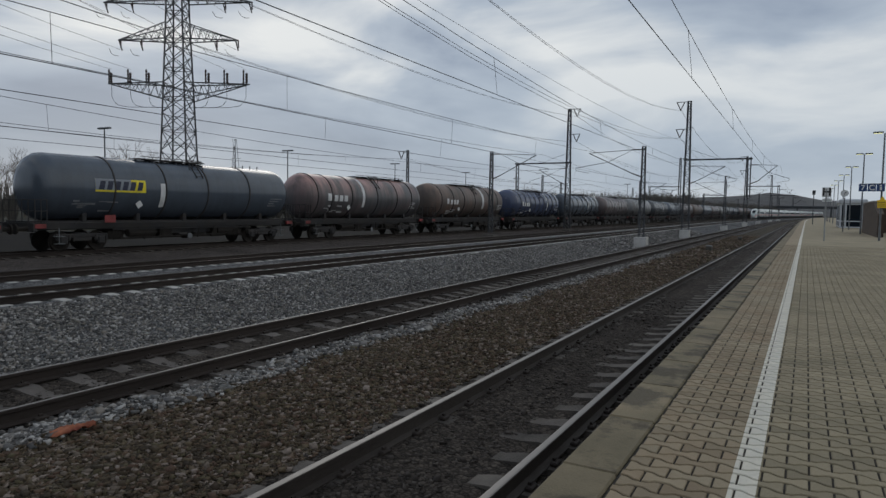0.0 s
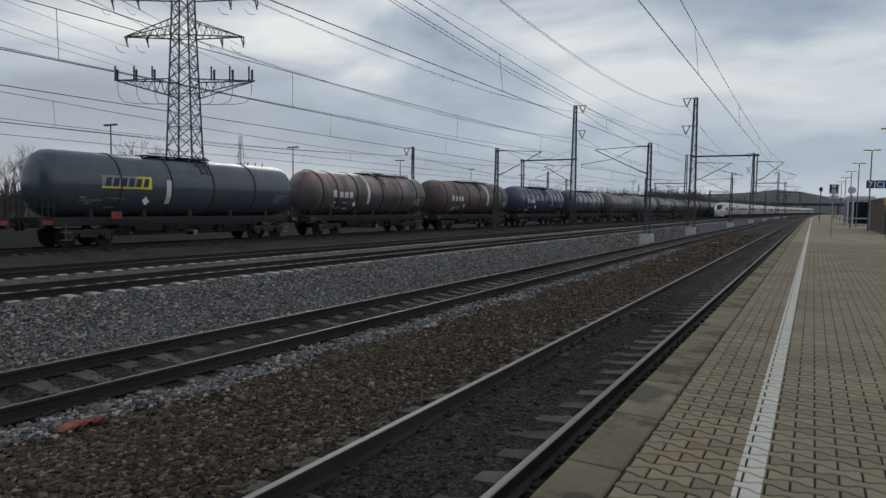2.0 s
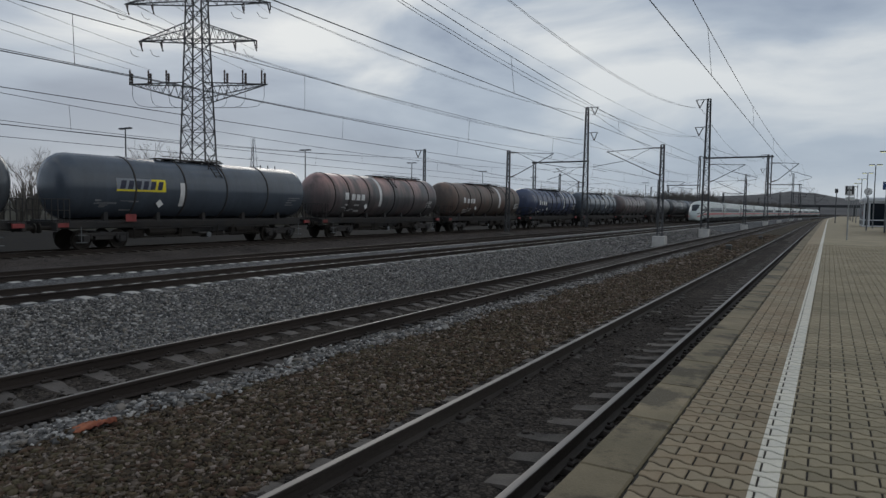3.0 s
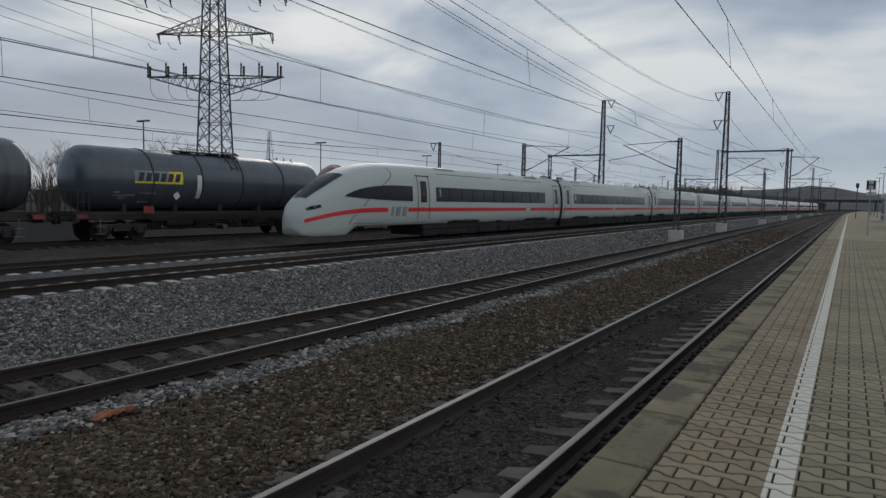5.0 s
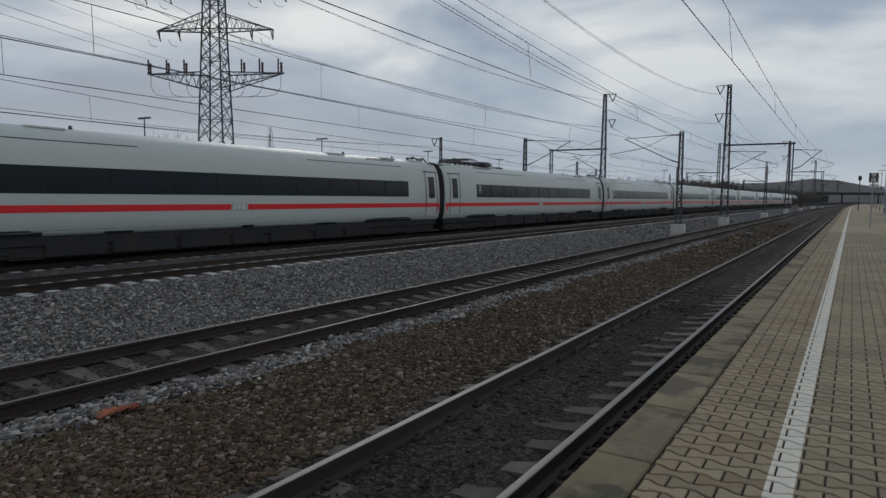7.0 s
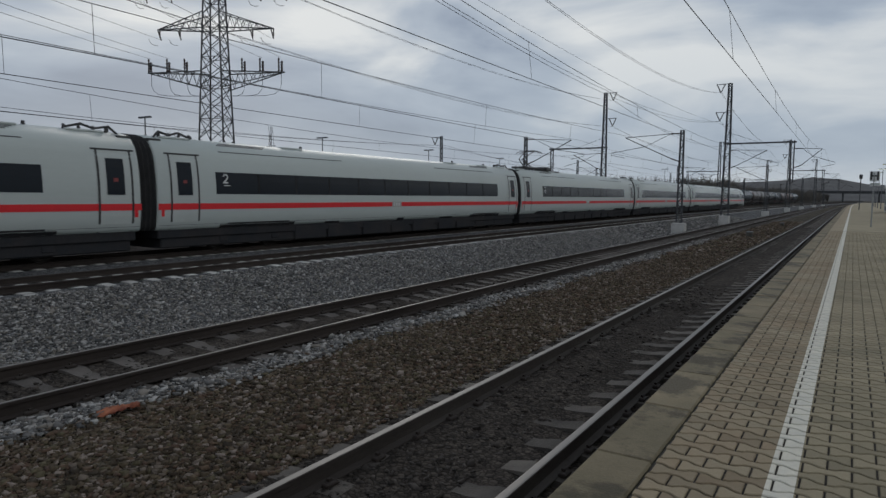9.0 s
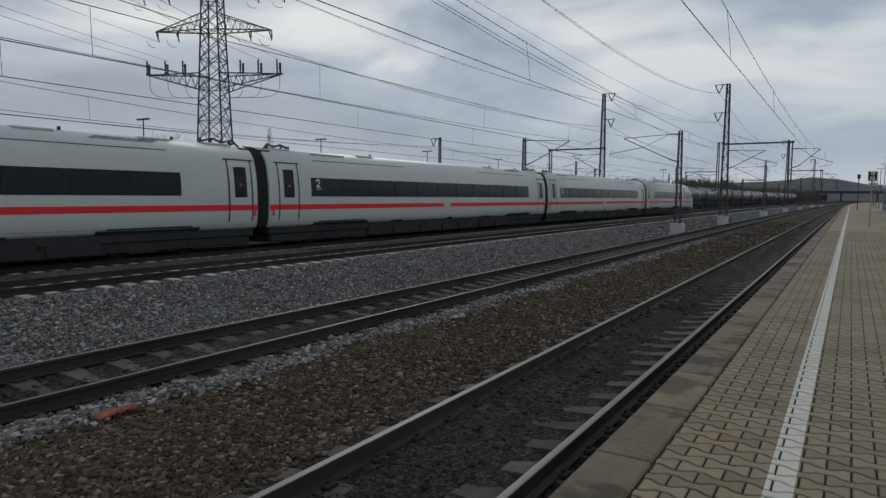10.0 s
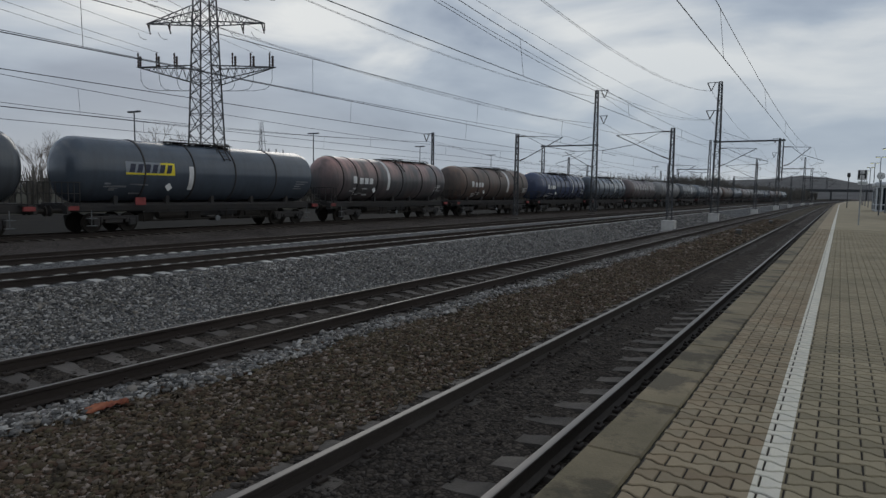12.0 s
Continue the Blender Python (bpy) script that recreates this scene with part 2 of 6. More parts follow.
M = {
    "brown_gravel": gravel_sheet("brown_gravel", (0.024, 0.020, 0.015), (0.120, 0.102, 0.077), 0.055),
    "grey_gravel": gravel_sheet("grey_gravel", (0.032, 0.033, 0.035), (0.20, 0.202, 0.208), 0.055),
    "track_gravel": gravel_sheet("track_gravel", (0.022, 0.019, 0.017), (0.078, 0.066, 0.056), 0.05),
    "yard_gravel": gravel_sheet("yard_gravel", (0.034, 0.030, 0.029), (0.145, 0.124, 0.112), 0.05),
    "yard_dirt": material("yard_dirt", (0.046, 0.042, 0.037), rough=0.97, tint=(0.046, 0.047, 0.033), scale=0.35, fine=14, var=0.4, bump=0.6, spec=0.03),
    # darker band of ground behind the tank wagons
    "dark_dirt": material("dark_dirt", (0.020, 0.019, 0.019), rough=0.97, tint=(0.030, 0.028, 0.025), scale=0.35, fine=14, var=0.4, bump=0.6, spec=0.03),
    "brown_stone": material("brown_stone", (0.10, 0.084, 0.06), rough=0.9, tint=(0.05, 0.04, 0.03), scale=0.9, fine=30, var=0.3, bump=0.3, spec=0.1, mixed=[(0.036, 0.026, 0.020), (0.114, 0.087, 0.057), (0.084, 0.051, 0.038), (0.065, 0.049, 0.031), (0.149, 0.121, 0.101), (0.041, 0.033, 0.026), (0.084, 0.073, 0.044), (0.110, 0.073, 0.051), (0.053, 0.040, 0.027), (0.249, 0.206, 0.181), (0.076, 0.057, 0.039)]),
    "grey_stone": material("grey_stone", (0.19, 0.19, 0.19), rough=0.88, tint=(0.13, 0.13, 0.13), scale=0.8, fine=30, var=0.25, bump=0.3, spec=0.1, mixed=[(0.105, 0.100, 0.097), (0.290, 0.276, 0.258), (0.048, 0.045, 0.044), (0.203, 0.182, 0.158), (0.141, 0.139, 0.138), (0.420, 0.410, 0.394), (0.114, 0.108, 0.103), (0.030, 0.030, 0.030), (0.228, 0.217, 0.208)]),
    "dark_stone": material("dark_stone", (0.05, 0.043, 0.038), rough=0.9, tint=(0.032, 0.027, 0.024), scale=0.8, fine=30, var=0.25, island=0.55, bump=0.3, spec=0.2),
    "rail_rust": material("rail_rust", (0.062, 0.055, 0.050), rough=0.8, tint=(0.040, 0.034, 0.031), scale=2, fine=60, bump=0.3, stretch=(1, 0.2, 1), spec=0.15),
    "rail_dark": material("rail_dark", (0.045, 0.037, 0.033), rough=0.85, tint=(0.03, 0.025, 0.023), scale=2, fine=60, bump=0.3, stretch=(1, 0.2, 1), spec=0.1),
    "rail_head": material("rail_head", (0.175, 0.162, 0.15), rough=0.5, metal=0.5, var=0.12, scale=0.6, fine=50, bump=0.02, stretch=(8, 0.2, 1)),
    "rail_head_dull": material("rail_head_dull", (0.07, 0.058, 0.05), rough=0.6, metal=0.5, var=0.2, scale=0.6, fine=50, bump=0.05, stretch=(8, 0.2, 1)),
    "sleeper_old": material("sleeper_old", (0.084, 0.073, 0.062), rough=0.9, tint=(0.042, 0.036, 0.032), scale=2.2, fine=50, var=0.25, objrand=0.3, bump=0.4),
    "sleeper_dark": material("sleeper_dark", (0.085, 0.075, 0.068), rough=0.9, tint=(0.05, 0.043, 0.038), scale=2.2, fine=50, var=0.25, objrand=0.25, bump=0.4),
    "sleeper_new": material("sleeper_new", (0.46, 0.45, 0.43), rough=0.85, tint=(0.33, 0.32, 0.30), scale=2.5, fine=60, var=0.15, objrand=0.2, bump=0.25),
    "clip_steel": material("clip_steel", (0.03, 0.022, 0.018), rough=0.8, bump=0.2),
    "edge_slab": material("edge_slab", (0.195, 0.155, 0.095), rough=0.85, tint=(0.125, 0.105, 0.064), scale=2.0, fine=70, var=0.18, objrand=0.12, bump=0.25, stain=(0.050, 0.042, 0.026), stain_amount=0.85, stain_scale=1.5, stain_soft=0.08),
    "joint_grit": material("joint_grit", (0.032, 0.026, 0.02), rough=0.95, scale=6.0, fine=200, var=0.3, bump=0.3),
    "paver_warm": material("paver_warm", (0.246, 0.203, 0.134), rough=0.88, tint=(0.215, 0.163, 0.104), scale=1.2, fine=90, var=0.16, objrand=0.16, bump=0.3),
    "paver_warm_far": material("paver_warm_far", (0.246, 0.203, 0.134), rough=0.88, tint=(0.215, 0.163, 0.104), scale=1.2, fine=90, var=0.16, island=0.16, bump=0.3),
    "paver_grey": material("paver_grey", (0.26, 0.218, 0.142), rough=0.88, tint=(0.20, 0.17, 0.112), scale=0.9, fine=90, var=0.16, objrand=0.12, bump=0.3),
    "paver_grey_far": material("paver_grey_far", (0.26, 0.218, 0.142), rough=0.88, tint=(0.20, 0.17, 0.112), scale=0.9, fine=90, var=0.16, island=0.12, bump=0.3),
    "joint_sand": material("joint_sand", (0.03, 0.026, 0.02), rough=0.95, tint=(0.028, 0.03, 0.018), scale=3, fine=60, bump=0.3),
    "line_paint": material("line_paint", (0.58, 0.545, 0.455), rough=0.7, tint=(0.50, 0.48, 0.42), scale=5, fine=60, var=0.12, objrand=0.03, bump=0.15),
    "far_concrete": material("far_concrete", (0.05, 0.053, 0.057), rough=0.9, tint=(0.035, 0.037, 0.04), scale=0.3, fine=4, bump=0.0),
    "footing_concrete": material("footing_concrete", (0.50, 0.49, 0.47), rough=0.9, tint=(0.38, 0.37, 0.35), scale=1.8, fine=40, var=0.12, bump=0.3),
    "concrete": material("concrete", (0.36, 0.35, 0.33), rough=0.9, tint=(0.26, 0.25, 0.235), scale=1.8, fine=40, var=0.18, bump=0.35, stain=(0.12, 0.115, 0.1), stain_amount=0.5, stain_scale=1.2),
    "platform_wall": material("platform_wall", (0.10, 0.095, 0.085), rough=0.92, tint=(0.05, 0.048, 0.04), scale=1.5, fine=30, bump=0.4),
    "mast_steel": material("mast_steel", (0.085, 0.09, 0.095), rough=0.6, metal=0.3, tint=(0.05, 0.05, 0.055), scale=1.5, fine=30, bump=0.1),
    "zinc": material("zinc", (0.16, 0.17, 0.18), rough=0.55, metal=0.5, tint=(0.11, 0.115, 0.12), scale=2, fine=40, bump=0.08),
    "pale_zinc": material("pale_zinc", (0.30, 0.31, 0.31), rough=0.6, metal=0.2, tint=(0.22, 0.225, 0.225), scale=2, fine=40, bump=0.08),
    "insulator": material("insulator", (0.035, 0.022, 0.018), rough=0.35, bump=0.0),
    "wire": material("wire", (0.075, 0.078, 0.085), rough=0.6, metal=0.4, bump=0.0),
    "wheel_steel": material("wheel_steel", (0.025, 0.021, 0.018), rough=0.75, metal=0.3, bump=0.2),
    "underframe": material("underframe", (0.026, 0.026, 0.028), rough=0.85, tint=(0.038, 0.034, 0.032), scale=1.6, fine=30, bump=0.25),
    "coach_white": material("coach_white", (0.425, 0.465, 0.455), rough=0.36, tint=(0.395, 0.43, 0.42), scale=0.5, fine=9, var=0.04, bump=0.0, spec=0.3, stretch=(1, 0.25, 1)),
    "coach_grey": material("coach_grey", (0.42, 0.45, 0.44), rough=0.4, tint=(0.38, 0.41, 0.40), scale=0.6, fine=12, var=0.06, bump=0.0),
    "stripe_red": material("stripe_red", (0.62, 0.022, 0.03), rough=0.35, var=0.04, bump=0.0),
    "coach_glass": glass_dark("coach_glass"),
    "coach_seam": material("coach_seam", (0.03, 0.03, 0.032), rough=0.6, bump=0.0),
    "train_under": material("train_under", (0.027, 0.029, 0.033), rough=0.9, tint=(0.038, 0.036, 0.037), scale=1.2, fine=20, var=0.3, bump=0.2, spec=0.06),
    "mark_grey": material("mark_grey", (0.16, 0.185, 0.18), rough=0.5, tint=(0.22, 0.245, 0.235), scale=4, fine=20, var=0.1, bump=0.0),
    "rib_pale": material("rib_pale", (0.24, 0.25, 0.26), rough=0.5, tint=(0.14, 0.14, 0.145), scale=0.9, fine=14, var=0.2, bump=0.05),
    "faded_print": material("faded_print", (0.20, 0.21, 0.225), rough=0.7, tint=(0.12, 0.125, 0.135), scale=2, fine=30, var=0.2, bump=0.0),
    "bellows": material("bellows", (0.012, 0.012, 0.013), rough=0.85, bump=0.2),
    "roof_gear": material("roof_gear", (0.03, 0.03, 0.033), rough=0.6, tint=(0.06, 0.06, 0.06), scale=2, bump=0.1),
    "sticker_white": material("sticker_white", (0.65, 0.66, 0.66), rough=0.6, tint=(0.5, 0.5, 0.5), scale=2, fine=30, var=0.1, bump=0.0),
    "sticker_yellow": material("sticker_yellow", (0.72, 0.60, 0.03), rough=0.5, tint=(0.55, 0.46, 0.03), scale=1.2, fine=30, var=0.12, bump=0.0),
    "sticker_dark": material("sticker_dark", (0.02, 0.025, 0.05), rough=0.5, bump=0.0),
    "red_paint": material("red_paint", (0.24, 0.045, 0.045), rough=0.7, tint=(0.13, 0.03, 0.028), scale=2, bump=0.1),
    "plate_grey": material("plate_grey", (0.20, 0.22, 0.25), rough=0.5, var=0.1, bump=0.0),
    "train_grey": material("train_grey", (0.30, 0.32, 0.31), rough=0.45, tint=(0.38, 0.40, 0.38), scale=5, fine=20, var=0.1, bump=0.0),
    "sign_blue": material("sign_blue", (0.018, 0.05, 0.15), rough=0.45, var=0.08, bump=0.0),
    "sign_yellow": material("sign_yellow", (0.80, 0.52, 0.02), rough=0.5, var=0.08, bump=0.0),
    "sign_black": material("sign_black", (0.03, 0.03, 0.032), rough=0.5, bump=0.0),
    "shelter_frame": material("shelter_frame", (0.48, 0.50, 0.53), rough=0.45, var=0.06, bump=0.0),
    "brick_wall": material("brick_wall", (0.075, 0.05, 0.035), rough=0.9, tint=(0.05, 0.036, 0.028), scale=3, fine=50, objrand=0.2, bump=0.3),
    "bark": material("bark", (0.12, 0.10, 0.085), rough=0.95, bump=0.3),
    "hill_wood": material("hill_wood", (0.052, 0.052, 0.055), rough=1.0, tint=(0.085, 0.085, 0.088), scale=0.03, fine=0.3, var=0.45, bump=0.0),
    "bush": material("bush", (0.085, 0.08, 0.072), rough=0.95, tint=(0.11, 0.10, 0.088), scale=0.4, fine=3, var=0.3, island=0.4, bump=0.0),
    "rag_orange": material("rag_orange", (0.33, 0.115, 0.055), rough=0.75, tint=(0.14, 0.035, 0.025), scale=6, fine=40, bump=0.2),
}

# ---------------------------------------------------------------- mesh tools


def part(name, bm, mat, parent=None, label="", smooth=False):
    """Links a bmesh as one mesh object, under a thing or a part."""
    me = bpy.data.meshes.new(name)
    bm.to_mesh(me)
    bm.free()
    return part_of(name, me, mat, parent, label, smooth=smooth)


def part_of(name, me, mat, parent=None, label="", m=None, smooth=False):
    if mat is not None and not me.materials:
        me.materials.append(mat if not isinstance(mat, str) else M[mat])
    if smooth:
        me.polygons.foreach_set("use_smooth", [True] * len(me.polygons))
    ob = new(name, me)
    if parent is not None:
        ob.parent = parent
    if m is not None:
        ob.matrix_basis = m
    if label:
        ob["label"] = label
    return ob


def mesh_from(name, bm):
    me = bpy.data.meshes.new(name)
    bm.to_mesh(me)
    bm.free()
    return me


def thing(name, label, category, group="", kind="", m=None):
    ob = tagged(new(name, None), label, category, group, kind)
    if m is not None:
        ob.matrix_basis = m
    return ob


def box(bm, c, s, m=None, bevel=0.0):
    r = bmesh.ops.create_cube(bm, size=1.0)
    vs = r["verts"]
    bmesh.ops.scale(bm, vec=s, verts=vs)
    if bevel:
        es = list({e for v in vs for e in v.link_edges})
        r = bmesh.ops.bevel(bm, geom=es, offset=bevel, segments=1, affect="EDGES")
        vs = list({v for v in r["verts"]} | {v for v in vs if v.is_valid})
    if m is not None:
        bmesh.ops.transform(bm, matrix=m, verts=vs)
    bmesh.ops.translate(bm, vec=c, verts=vs)
    return vs


def bar(bm, p, q, w, h=None):
    """A square bar from p to q."""
    p, q = Vector(p), Vector(q)
    h = h or w
    d = q - p
    if d.length < 1e-6:
        return
    z = d.normalized()
    up = Vector((0, 0, 1)) if abs(z.z) < 0.95 else Vector((1, 0, 0))
    x = z.cross(up).normalized()
    y = x.cross(z)
    vs = []
    for e in (p, q):
        for a, b in ((-1, -1), (1, -1), (1, 1), (-1, 1)):
            vs.append(bm.verts.new(e + x * (a * w / 2) + y * (b * h / 2)))
    for i in range(4):
        j = (i + 1) % 4
        bm.faces.new((vs[i], vs[j], vs[4 + j], vs[4 + i]))
    bm.faces.new(vs[3::-1])
    bm.faces.new(vs[4:])


def tube(bm, pts, r, n=6, cap=True):
    """A round tube along a chain of points; r is one radius or one for each point."""
    pts = [Vector(p) for p in pts]
    rs = r if isinstance(r, (list, tuple)) else [r] * len(pts)
    rings = []
    for i, p in enumerate(pts):
        d = (pts[min(i + 1, len(pts) - 1)] - pts[max(i - 1, 0)]).normalized()
        up = Vector((0, 0, 1)) if abs(d.z) < 0.95 else Vector((1, 0, 0))
        x = d.cross(up).normalized()
        y = x.cross(d)
        rings.append([bm.verts.new(p + (x * math.cos(2 * math.pi * k / n) + y * math.sin(2 * math.pi * k / n)) * rs[i]) for k in range(n)])
    for a, b in zip(rings, rings[1:]):
        for k in range(n):
            bm.faces.new((a[k], a[(k + 1) % n], b[(k + 1) % n], b[k]))
    if cap:
        bm.faces.new(rings[0][::-1])
        bm.faces.new(rings[-1])


def lathe_y(bm, prof, n=32, x0=0.0, z0=0.0):
    """Turns (y, radius) pairs round an axis along y through (x0, z0)."""
    rings = []
    for y, r in prof:
        rings.append([bm.verts.new((x0 + r * math.sin(2 * math.pi * k / n), y, z0 + r * math.cos(2 * math.pi * k / n))) for k in range(n)])
    for a, b in zip(rings, rings[1:]):
        for k in range(n):
            bm.faces.new((a[k], b[k], b[(k + 1) % n], a[(k + 1) % n]))
    bm.faces.new(rings[0])
    bm.faces.new(rings[-1][::-1])


def lathe_x(bm, prof, n=24, y0=0.0, z0=0.0):
    rings = []
    for x, r in prof:
        rings.append([bm.verts.new((x, y0 + r * math.sin(2 * math.pi * k / n), z0 + r * math.cos(2 * math.pi * k / n))) for k in range(n)])
    for a, b in zip(rings, rings[1:]):
        for k in range(n):
            bm.faces.new((a[k], a[(k + 1) % n], b[(k + 1) % n], b[k]))
    bm.faces.new(rings[0][::-1])
    bm.faces.new(rings[-1])


# ---------------------------------------------------------------- the plan
# rail tops at z = 0; y runs along the line, x to the right of it; past y = 130 the line bends gently to the right
BEND_FROM, BEND_RADIUS = 130.0, 3800.0
TRACKS = (-2.80, -8.06, -16.95, -21.5, -30.55)
PLATFORM_EDGE, PLATFORM_TOP = -1.163, 0.76


def bend(y):
    d = max(0.0, y - BEND_FROM)
    return d * d / (2 * BEND_RADIUS)


def heading(y):
    return -math.degrees(math.atan(max(0.0, y - BEND_FROM) / BEND_RADIUS))


def on_line(x, y, z=0.0):
    """The pose of something that stands x beside the line at y and is turned with it."""
    return pose(x + bend(y), y, z, 0, 0, heading(y))


def stations(a, b, near=130.0, far=12.0):
    ys = [a]
    if a < near:
        ys += [y for y in (near,) if y < b]
    y = ys[-1]
    while y + far < b and y >= near:
        y += far
        ys.append(y)
    ys.append(b)
    return ys


def strip(bm, pts, ys, shift=None):
    """A skin over a row of (x, z) points carried along the line."""
    rows = [[bm.verts.new((x + bend(y) + (shift(y) if shift else 0), y, z)) for x, z in pts] for y in ys]
    faces = []
    for a, b in zip(rows, rows[1:]):
        for i in range(len(pts) - 1):
            faces.append(bm.faces.new((a[i], a[i + 1], b[i + 1], b[i])))
    return faces


# ---------------------------------------------------------------- ground
def build_ground():
    bm = bmesh.new()
    ys = [-1500, -300, -60] + [-20 + 2.5 * i for i in range(32)] + stations(65, 700) + [1200, 2400, 4500]
    ys = sorted(set(ys))
    cuts = [(-4000, 0.0, 3), (-400, -0.4, 3), (-60, -0.35, 4), (-34, -0.3, 4), (-32.6, -0.22, 5), (-28.5, -0.22, 5), (-27.2, -0.34, 5), (-24.2, -0.34, 5), (-23.2, -0.22, 5),
            (-20.75, -0.20, 1), (-20.35, -0.172, 1), (-19.9, -0.19, 1), (-17.75, -0.20, 5), (-16.15, -0.20, 1), (-15.85, -0.172, 1), (-15.4, -0.21, 1), (-14.6, -0.38, 1), (-12.6, -0.92, 1), (-11.6, -0.90, 1), (-9.55, -0.2, 2), (-6.85, -0.2, 1), (-6.45, -0.2, 0),
            (-5.4, -0.17, 0), (-4.25, -0.2, 2), (-3.3, -0.165, 2), (-2.7, -0.195, 2), (-2.15, -0.21, 2), (-1.75, -0.24, 2), (-1.45, -0.4, 3), (-1.0, -0.45, 3), (9.5, -0.3, 3), (60, -0.3, 3), (500, 0, 3), (4000, 0, 3)]
    mats = ("brown_gravel", "grey_gravel", "track_gravel", "yard_dirt", "dark_dirt", "yard_gravel")
    rows = []
    for y in ys:
        k = bend(min(y, 700.0))
        rows.append([bm.verts.new((x + (k if abs(x) < 500 else 0), y, z + (0.03 * noise.noise((x * 0.7, y * 0.4, 3)) if -16 < x < -3 else 0))) for x, z, _ in cuts])
    for a, b in zip(rows, rows[1:]):
        for i in range(len(cuts) - 1):
            bm.faces.new((a[i], a[i + 1], b[i + 1], b[i])).material_index = cuts[i][2]
    me = mesh_from("ground", bm)
    for n in mats:
        me.materials.append(M[n])
    ob = new("ground", me)
    tagged(ob, "dark dirt and ballast ground between the railway tracks", "ground", kind="structure")


# ---------------------------------------------------------------- tracks
RAIL = [(-0.075, -0.172), (-0.075, -0.160), (-0.014, -0.140), (-0.010, -0.050), (-0.036, -0.036), (-0.036, -0.008), (-0.026, -0.001)]
RAIL_PROFILE = RAIL + [(-x, z) for x, z in reversed(RAIL)]


def sleeper_mesh(name):
    bm = bmesh.new()
    half, prof = 1.30, []
    for x, w, z in ((-1.30, 0.13, -0.21), (-1.28, 0.135, -0.185), (-1.0, 0.135, -0.165), (-0.5, 0.135, -0.165), (-0.32, 0.11, -0.195), (0.32, 0.11, -0.195), (0.5, 0.135, -0.165), (1.0, 0.135, -0.165), (1.28, 0.135, -0.185), (1.30, 0.13, -0.21)):
        prof.append([bm.verts.new((x, -w - 0.02, -0.34)), bm.verts.new((x, -w, z)), bm.verts.new((x, w, z)), bm.verts.new((x, w + 0.02, -0.34))])
    for a, b in zip(prof, prof[1:]):
        for i in range(3):
            bm.faces.new((a[i], b[i], b[i + 1], a[i + 1]))
    bm.faces.new(prof[0])
    bm.faces.new(prof[-1][::-1])
    return mesh_from(name, bm)


def clip_mesh():
    bm = bmesh.new()
    for s in (-1, 1):
        box(bm, (s * 0.11, 0, -0.145), (0.07, 0.14, 0.04), bevel=0.01)
        box(bm, (s * 0.10, 0, -0.12), (0.03, 0.035, 0.04))
    return mesh_from("rail_clip", bm)


def build_track(x0, label, sleeper_mat, head_mat, y_from, y_to, pitch, phase, singles, clips, shift=None):
    tr = thing("track", label, "railway track", "tracks of the station", "structure")
    for s in (-1, 1):
        bm = bmesh.new()
        ys = sorted(set(stations(y_from, 640) + [50.0, 129.9])) if shift else stations(y_from, 640)
        rx = x0 + s * 0.7535
        strip(bm, [(rx + x, z) for x, z in RAIL_PROFILE], ys, shift)
        rail = part("rail", bm, "rail_rust" if x0 > -4 else "rail_dark", tr, "rusty steel rail")
        bm = bmesh.new()
        w = 0.034 if x0 > -4 else 0.024
        strip(bm, [(rx - w, 0.0015), (rx - w * 0.6, 0.004), (rx + w * 0.6, 0.004), (rx + w, 0.0015)], ys, shift)
        part("running_surface", bm, head_mat, rail, "worn shiny top of the rail")
    me = sleeper_mesh("sleeper")
    cm = clip_mesh()
    n = int((y_to - y_from) / pitch)
    first = int((singles[0] - y_from) / pitch)
    far = bmesh.new()
    for i in range(n):
        y = y_from + phase + i * pitch
        side = shift(y) if shift else 0
        m = pose(x0 + side + bend(y), y + random.uniform(-0.02, 0.02), random.uniform(-0.006, 0.004), 0, 0, heading(y) + random.uniform(-0.4, 0.4))
        if singles[0] <= y <= singles[1]:
            sl = part_of("sleeper", me, sleeper_mat, tr, m=m)
            if y < clips:
                for s in (-1, 1):
                    part_of("rail_clip", cm, "clip_steel", sl, m=pose(s * 0.7535, 0, 0))
        elif y > singles[1]:
            box(far, (x0 + side + bend(y), y, -0.25), (2.6, 0.26, 0.17), pose(0, 0, 0, 0, 0, heading(y)))
    if len(far.verts):
        tagged(part("sleepers", far, sleeper_mat, tr), kind="stuff")
    else:
        far.free()


